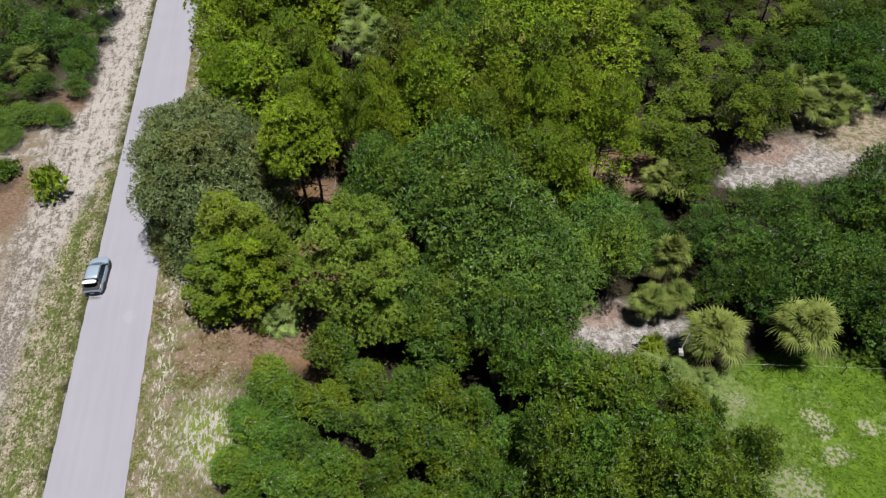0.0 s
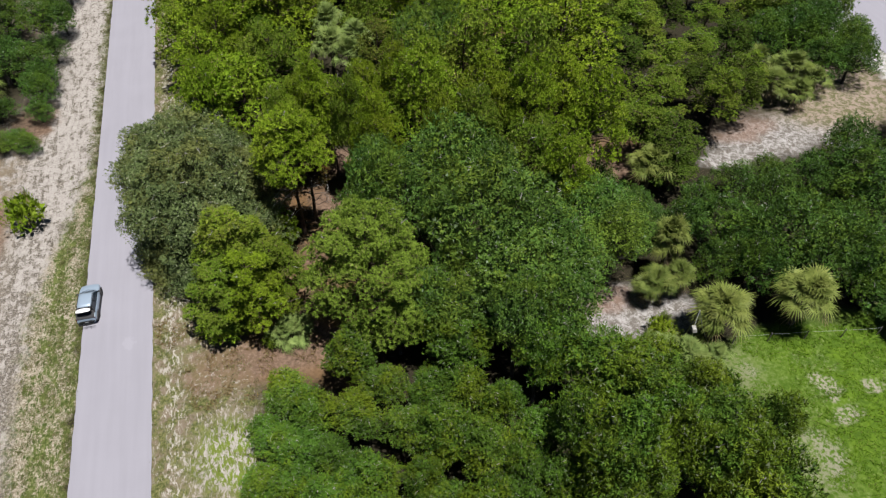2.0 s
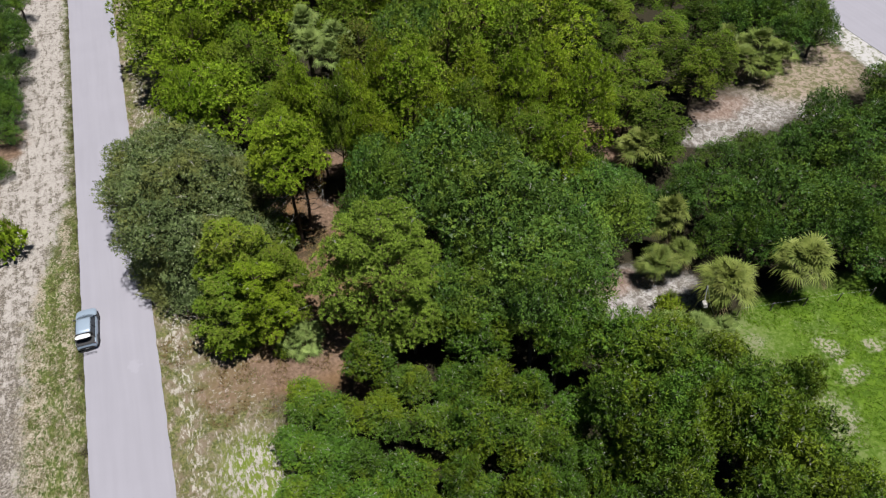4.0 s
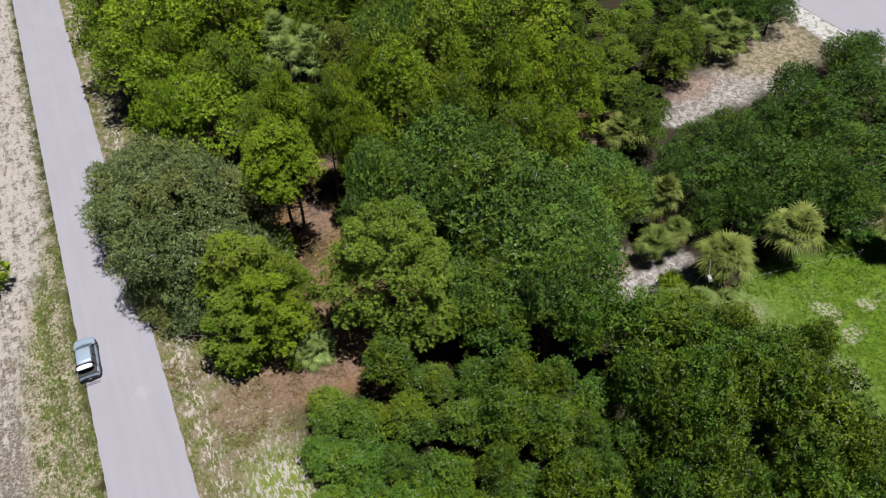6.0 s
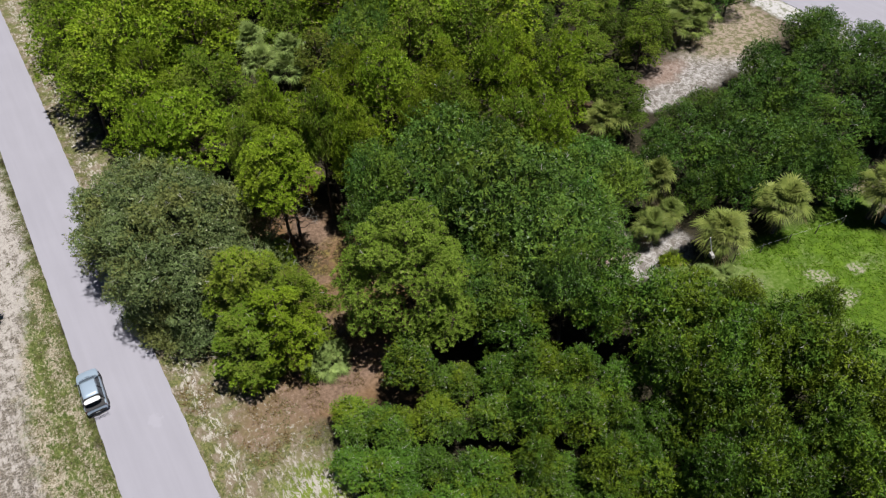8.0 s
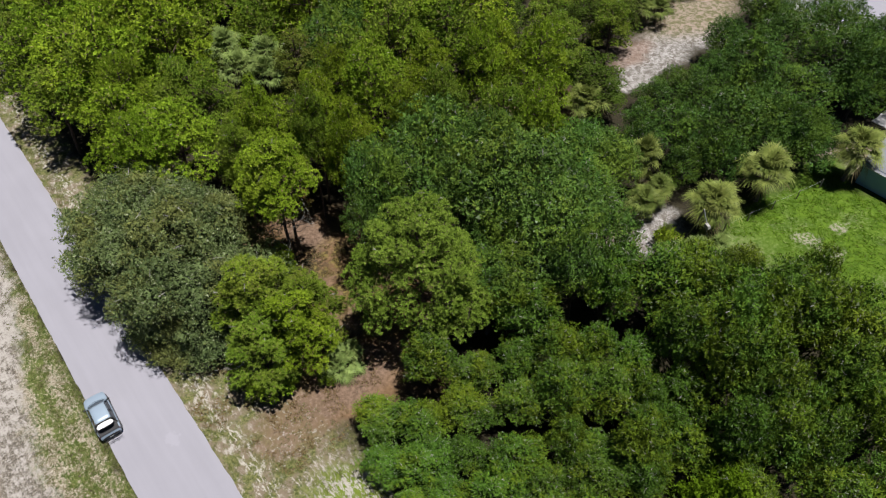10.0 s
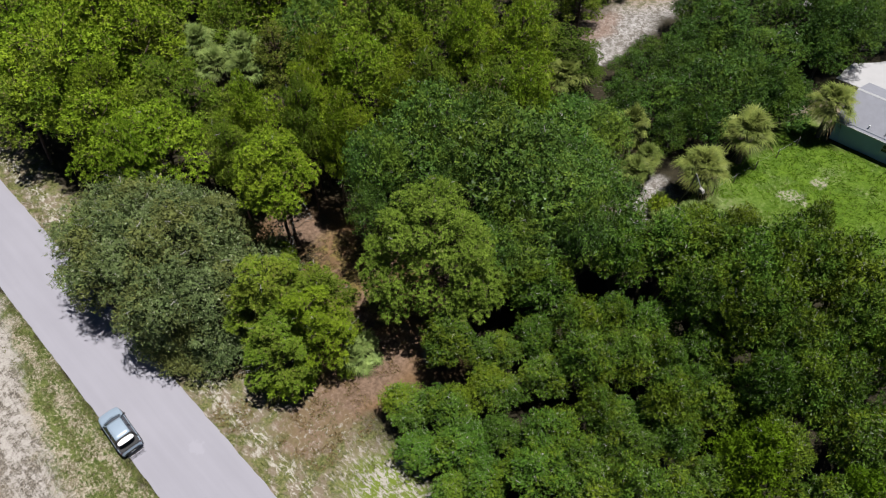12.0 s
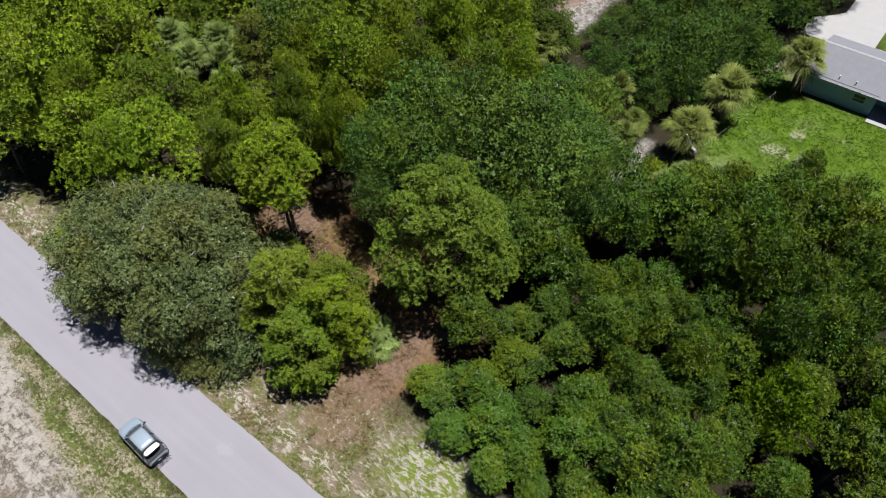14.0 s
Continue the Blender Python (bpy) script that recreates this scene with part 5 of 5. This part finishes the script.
OAKS_SOUTH_EDGE = [(20.4, -9.4, 2.2, 5.5), (16.2, -10.9, 2.4, 5), (23.0, -10.2, 2.6, 7), (24.6, -13.6, 2.5, 8), (18.3, -14.1, 2.7, 6.5), (21.4, -15.3, 2.4, 8), (10.7, -12.1, 2.2, 3.5),
                   (12.6, -15.0, 2.5, 5), (15.7, -16.1, 2.6, 6.5), (19.0, -18.2, 2.4, 7.5), (8.9, -15.2, 2.0, 3), (10.8, -17.4, 2.4, 4.5), (13.3, -18.9, 2.3, 6), (10.2, -20.4, 2.2, 4.5),
                   (13.0, -22.3, 2.5, 6), (8.7, -22.1, 1.8, 4.0), (10.5, -24.9, 2.2, 6), (8.8, -26.1, 2.1, 5), (10.7, -28.1, 2.4, 7), (11.1, -31.7, 2.4, 7), (12.3, -34.8, 2.4, 8)]
OAKS_SOUTH = [(23.2, -18.0, 2.6, 9.0), (25.9, -18.9, 2.6, 9.5), (27.6, -21.5, 2.6, 10.0), (21.2, -20.4, 2.5, 9.0), (23.8, -21.9, 2.5, 9.0), (25.7, -23.8, 2.3, 9.5), (28.1, -25.5, 2.5, 10.0), (15.4, -21.4, 2.5, 7.5),
              (18.9, -22.5, 2.3, 8.0), (20.0, -24.7, 2.3, 8.0), (22.3, -26.2, 2.4, 8.5), (25.2, -26.7, 2.3, 9.0), (15.8, -24.2, 2.4, 7.5), (18.3, -26.2, 2.4, 8.0), (21.1, -28.0, 2.6, 8.5), (24.2, -28.9, 2.3, 8.5),
              (12.7, -30.4, 2.6, 8.5), (14.1, -33.2, 2.2, 8.5), (16.9, -30.6, 2.4, 8.5), (14.7, -37.6, 2.5, 8.5), (17.8, -34.8, 2.6, 8.5), (20.3, -31.1, 2.4, 8.5)]
OAKS_SOUTH_EAST = [(32.9, -19.1, 2.9, 9.0), (35.0, -21.4, 2.6, 9.5), (36.5, -23.9, 2.6, 9.5), (39.5, -25.7, 2.7, 9.0), (43.2, -25.9, 1.9, 7.5), (30.1, -23.4, 2.6, 11.0), (32.1, -25.4, 2.5, 10.5), (35.2, -26.4, 2.5, 10.0),
                   (37.6, -28.6, 2.6, 10.0), (40.8, -30.0, 2.7, 9.0), (29.9, -26.8, 2.2, 10.5), (31.7, -28.7, 2.4, 10.5), (37.4, -31.4, 2.8, 9.5), (29.1, -30.2, 2.3, 10.5), (30.9, -31.5, 2.2, 10.0), (35.1, -32.8, 2.3, 9.0),
                   (38.4, -33.3, 2.6, 9.0), (25.8, -31.0, 2.4, 10.0), (28.4, -32.4, 2.3, 10.0), (30.5, -34.0, 2.3, 10.0), (34.2, -35.0, 2.5, 9.5), (36.9, -36.2, 2.6, 9.0), (42.2, -33.5, 2.4, 8.0)]
OAKS_SOUTH_END = [(22.2, -37.3, 2.5, 8), (18.0, -39.7, 2.6, 8), (22.3, -41.8, 2.5, 8), (28.0, -37.3, 2.7, 7.5), (24.0, -33.5, 2.4, 8), (31.5, -38.5, 2.6, 8),
                  (14.0, -41.0, 2.5, 8), (13.5, -26.3, 2.5, 7), (14.8, -28.2, 2.4, 7.5), (8.2, -19.0, 1.5, 2.5), (27.0, -42.0, 2.6, 8), (31.5, -16.0, 2.6, 8.0), (38.0, -18.5, 2.2, 6.5), (41.0, -21.5, 2.2, 6.5), (29.5, -16.8, 2.4, 8.5)]
oaks.plant(OAKS_SOUTH_EDGE, 1.04, 1.0)
oaks.plant(OAKS_SOUTH, 1.0, 1.2)
olive_oaks.plant(OAKS_SOUTH_EAST, 1.02, 1.2)
olive_oaks.plant(OAKS_SOUTH_END, 1.06, 1.0)
lime.plant([(22.3, -32.4, 2.6, 8.2), (24.5, -38.8, 2.4, 7.5)], 1.1, 1.0)

# woods west of the road
WEST_WOOD = [(-17.2, 42.2, 4.2, 6), (-13.6, 41.5, 3.6, 6), (-12.6, 36.2, 2.6, 4.5), (-20.5, 38.3, 3.4, 5), (-22.5, 47.0, 4, 7), (-13.0, 50.0, 3.6, 7), (-18.0, 53.0, 4, 7), (-26, 41, 4, 6), (-13.5, 59, 4, 7), (-21, 61, 4.5, 8), (-29, 52, 4.5, 8), (-20.5, 19.5, 1.6, 1.4), (-22.5, 16.5, 2.0, 1.6), (-17.4, 28.7, 3.0, 1.6), (-14.4, 28.9, 2.0, 1.2), (-18.5, 25.2, 2.4, 1.0), (-21.5, 28.0, 3.0, 2.0), (-21.5, 32.5, 3.0, 3.0), (-17.0, 34.0, 2.4, 2.5), (-24, 36, 3.5, 4)]
shaded_oaks.plant(WEST_WOOD, 1.0, 1.0)
shaded_oaks.plant([(-13.2, 27.6, 1.9, 1.6), (-12.4, 33.0, 2.0, 2.6), (-12.0, 39.0, 2.3, 3.6), (-11.8, 45.5, 2.3, 4.0), (-11.2, 52.5, 2.4, 5.0), (-11.4, 61.0, 2.8, 6.0)], 1.0, 1.0)

# ---- palms ----
palms = Stand(6, (palm_tree(71, 4.2, 2.9, M_PALM, PALM), 2.9, 4.2), (palm_tree(72, 4.2, 2.9, M_PALM, PALM, 46), 2.9, 4.2))
green_palms = Stand(7, (palm_tree(73, 3.4, 2.8, M_PALM_GREEN, "cabbage palm with a full green crown", 30, 4), 2.8, 3.4), (palm_tree(74, 3.4, 2.8, M_PALM_GREEN, "cabbage palm with a full green crown", 26, 5), 2.8, 3.4))
pale_palms = Stand(8, (palm_tree(75, 8.4, 2.8, M_PALM_PALE, "tall palm with pale grey-green fan leaves among the pines", 34, 0), 2.8, 8.4))
palmettos = Stand(9, (palm_tree(76, 0.4, 1.5, M_PALM_GREEN, "low saw palmetto with stiff fan leaves", 26, 0, "saw_palmetto"), 1.5, 0.4), (palm_tree(77, 0.4, 1.5, M_PALM_PALE, "low saw palmetto with pale fan leaves", 22, 3, "saw_palmetto"), 1.5, 0.4))
for x, y, r, h in ((46.7, -14.8, 3.0, 4.1), (54.5, -15.3, 3.2, 4.3), (63.9, -19.3, 2.8, 4.5), (50.0, 4.2, 2.7, 3.6), (45.6, -7.2, 2.0, 5.4)):
    palms.put(x, y, r, h)
for x, y, r, h in ((43.8, -9.5, 2.4, 2.6), (46.2, -9.3, 2.0, 2.6), (71.4, 15.0, 3.4, 3.6), (73.8, 13.2, 3.6, 3.2), (74.8, 16.4, 3.6, 4.4), (76.8, 14.4, 3.2, 3.4), (71.4, 18.6, 3.0, 4.6), (-18.2, 37.2, 3.0, 4.0)):
    green_palms.put(x, y, r, h)
for x, y, r, h in ((21.2, 26.2, 2.6, 9.0), (22.6, 23.2, 2.4, 8.6), (23.8, 24.8, 2.6, 9.4), (21.4, 29.0, 2.4, 9.4)):
    pale_palms.put(x, y, r, h)
for x, y, r in ((18.5, -8.0, 1.2), (42.2, -14.2, 1.8), (44.4, -15.6, 1.7), (45.8, -17.0, 1.4), (40.8, -14.9, 1.8), (42.6, -15.4, 1.8), (43.4, -17.8, 1.9), (44.6, -18.6, 1.6), (43.0, -12.9, 1.3), (47.0, 2.4, 1.6), (52.4, 4.6, 1.5), (16.8, -9.0, 1.2)):
    palmettos.put(x, y, r, 0.5)

silver = Stand(16, (palm_tree(78, 0.9, 1.6, M_PALM_PALE, "silvery saw palmetto with stiff fan leaves by the pine", 34, 4, "saw_palmetto"), 1.6, 0.9))
for x, y, r in ((12.0, -4.9, 2.0), (11.1, -5.5, 1.4), (43.6, -16.2, 1.9), (41.4, -15.2, 1.7)):
    silver.put(x, y, r, 1.0)

# ---- bushes ----
bushes = Stand(10, (bush(81, 1.2, 1.2, M_OAK, "low rounded green bush on bare sand"), 1.2, 1.2), (bush(82, 1.2, 1.2, M_PINE, "low yellow-green bush on the sand"), 1.2, 1.2))
for x, y, r, h in ((10.1, -5.6, 0.95, 1.3), (6.0, -3.6, 2.0, 2.6), (-11.7, 15.0, 1.2, 1.7), (-17.2, 19.4, 1.9, 1.6),
                   (7.6, -3.8, 1.4, 2.0), (42.6, -13.6, 0.9, 0.9), (42.2, -16.4, 1.8, 2.0), (45.2, -20.0, 1.6, 1.8), (3.2, 24.6, 1.2, 1.0)):
    bushes.put(x, y, r, h)

skirts = Stand(11, (bush(83, 1.8, 2.2, M_OAK_GREY, "dense grey-green shrub under the big oak", 4200, 14), 1.8, 2.2))
for x, y, r, h in ((2.6, 2.6, 2.0, 2.6), (4.8, 1.6, 2.0, 3.0), (0.9, 4.6, 1.6, 2.4), (0.2, 7.0, 1.5, 2.6), (6.8, 1.6, 1.8, 3.0), (2.8, 4.6, 2.0, 3.6)):
    skirts.put(x, y, r, h)

def build_debris():
    """A crumpled white scrap at the edge of the clearing."""
    rng = np.random.default_rng(5)
    rings = [[(0.38 * r * math.cos(a) * rng.uniform(0.7, 1.2), 0.28 * r * math.sin(a) * rng.uniform(0.7, 1.2), z * rng.uniform(0.8, 1.2)) for a in (2 * math.pi * i / 9 for i in range(9))]
             for r, z in ((1.0, 0.0), (1.05, 0.10), (0.7, 0.24), (0.25, 0.30))]
    scrap = tagged(new("scrap", Mesher().loft(rings).mesh("scrap", M_GLARE_AND_SCRAP)), "crumpled white scrap lying at the clearing's edge", "litter")
    scrap.matrix_basis = pose(18.2, -7.7, ground_height(18.2, -7.7), 0, 0, 30)


build_debris()
dead_shrub(91, 1.7, 1.6).matrix_basis = pose(13.4, -3.4, 0)


# ---- grass and litter ----
def scatter(name, label, count, spread, keep, material, blades, length, width, lean, seed):
    rng = np.random.default_rng(seed)
    m = Mesher()
    x0, x1, y0, y1 = spread
    pts = np.stack([rng.uniform(x0, x1, count), rng.uniform(y0, y1, count)], 1)
    spots = [p for p in pts if keep(p[0], p[1])]
    at = np.repeat(np.array([(x, y, ground_height(x, y)) for x, y in spots]), blades, 0)
    k = len(at)
    at[:, :2] += rng.normal(size=(k, 2)) * 0.06
    way = rng.normal(size=(k, 3)) * np.array([1, 1, 0.2])
    way[:, 2] = np.abs(way[:, 2]) + lean
    way /= np.linalg.norm(way, axis=1, keepdims=True)
    long = rng.uniform(*length, k)
    normal = np.cross(way, rng.normal(size=(k, 3)))
    normal /= np.linalg.norm(normal, axis=1, keepdims=True)
    m.cards(at + way * long[:, None] * 0.45, normal, long, np.full(k, width), rng, 0.2, way)
    return tagged(new(name, m.mesh(name, material)), label, "grass" if "grass" in name else "litter", kind="stuff")


def thick(x, y, scale, cut, seed):
    return noise.noise((x * scale, y * scale, seed)) > cut


def on_east(x, y):
    return (0.05 < x < 3.6 or ((x - 3.5) / 5.5) ** 2 + ((y + 13) / 10) ** 2 < 1) and thick(x, y, 0.6, -0.05, 2) and not (2 < y < 20 and x > 1.5)


def on_west(x, y):
    edge = -7.2 if y > 22 else -8.6 if y > 6 else -10.5
    return edge < x < -5.95 and (thick(x, y, 0.7, 0.0, 4) or x > -6.7)


def on_lawn(x, y):
    return (((x - 51) / 7.3) ** 2 + ((y + 18.5) / 3.2) ** 2 < 1 or (((x - 55) / 9.3) ** 2 + ((y + 25.5) / 9.6) ** 2 < 1) or ((x - 62) / 3.4) ** 2 + ((y + 18.5) / 1.9) ** 2 < 1) and x < 64.3 and all(math.hypot(x - a, y - b) > r for a, b, r in ((47.2, -18.6, 1.3), (53.5, -21.4, 0.8), (53.4, -23.8, 1.0), (57.4, -22.5, 0.8), (49, -27, 1.7))) and thick(x, y, 1.7, -0.25, 6) and thick(x, y, 0.25, -0.6 if x > 53 else -0.35 + 0.07 * (53 - x), 3)


scatter("grass_tufts", "short dry green grass along the lane", 16000, (0, 9, -26, 60), on_east, M_GRASS, 4, (0.08, 0.20), 0.05, 0.12, 5)
scatter("grass_strip", "strip of low green grass beside the lane", 15000, (-11, -5.9, -22, 60), on_west, M_GRASS, 4, (0.08, 0.20), 0.05, 0.12, 6)
scatter("lawn_grass", "bright green patchy lawn grass by the house", 18000, (45, 65, -36, -15), on_lawn, M_LAWN, 4, (0.08, 0.20), 0.06, 0.04, 7)
scatter("leaf_litter", "dry leaves and twigs scattered on white sand", 2600, (-24, -7.5, -10, 60), lambda x, y: thick(x * 2.2, y * 0.5, 0.8, 0.12, 9), M_LITTER, 3, (0.08, 0.24), 0.07, 0.05, 8)
scatter("pine_litter", "fallen pine straw and leaves under the trees", 5000, (4, 70, -12, 24), lambda x, y: thick(x, y, 0.3, 0.0, 12), M_LITTER, 3, (0.12, 0.3), 0.05, 0.05, 9)


def on_bare(x, y):
    return (((x - 68.5) / 8) ** 2 + ((y - 8.6) / 3.6) ** 2 < 1 or ((x - 41.5) / 4) ** 2 + ((y + 10.5) / 3) ** 2 < 1 or ((x - 60) / 3) ** 2 + ((y - 6.3) / 2.4) ** 2 < 1) and thick(x, y, 0.9, 0.05, 15)


scatter("dry_weeds", "thin dry weeds and leaves on bare sand", 2500, (36, 84, -14, 16), on_bare, M_LITTER, 3, (0.10, 0.26), 0.05, 0.2, 10)


def on_dry(x, y):
    return (((x - 15) / 8) ** 2 + ((y + 1) / 9) ** 2 < 1 or ((x - 2.6) / 2.4) ** 2 + ((y + 1.2) / 3.2) ** 2 < 1 or ((x - 6) / 4) ** 2 + ((y + 8) / 3) ** 2 < 1) and x > 0.1 and thick(x, y, 0.7, 0.08, 18)


scatter("dry_grass", "tufts of dry straw-coloured grass in the clearing", 13000, (0, 24, -12, 10), on_dry, M_STRAW, 4, (0.14, 0.34), 0.05, 0.4, 11)
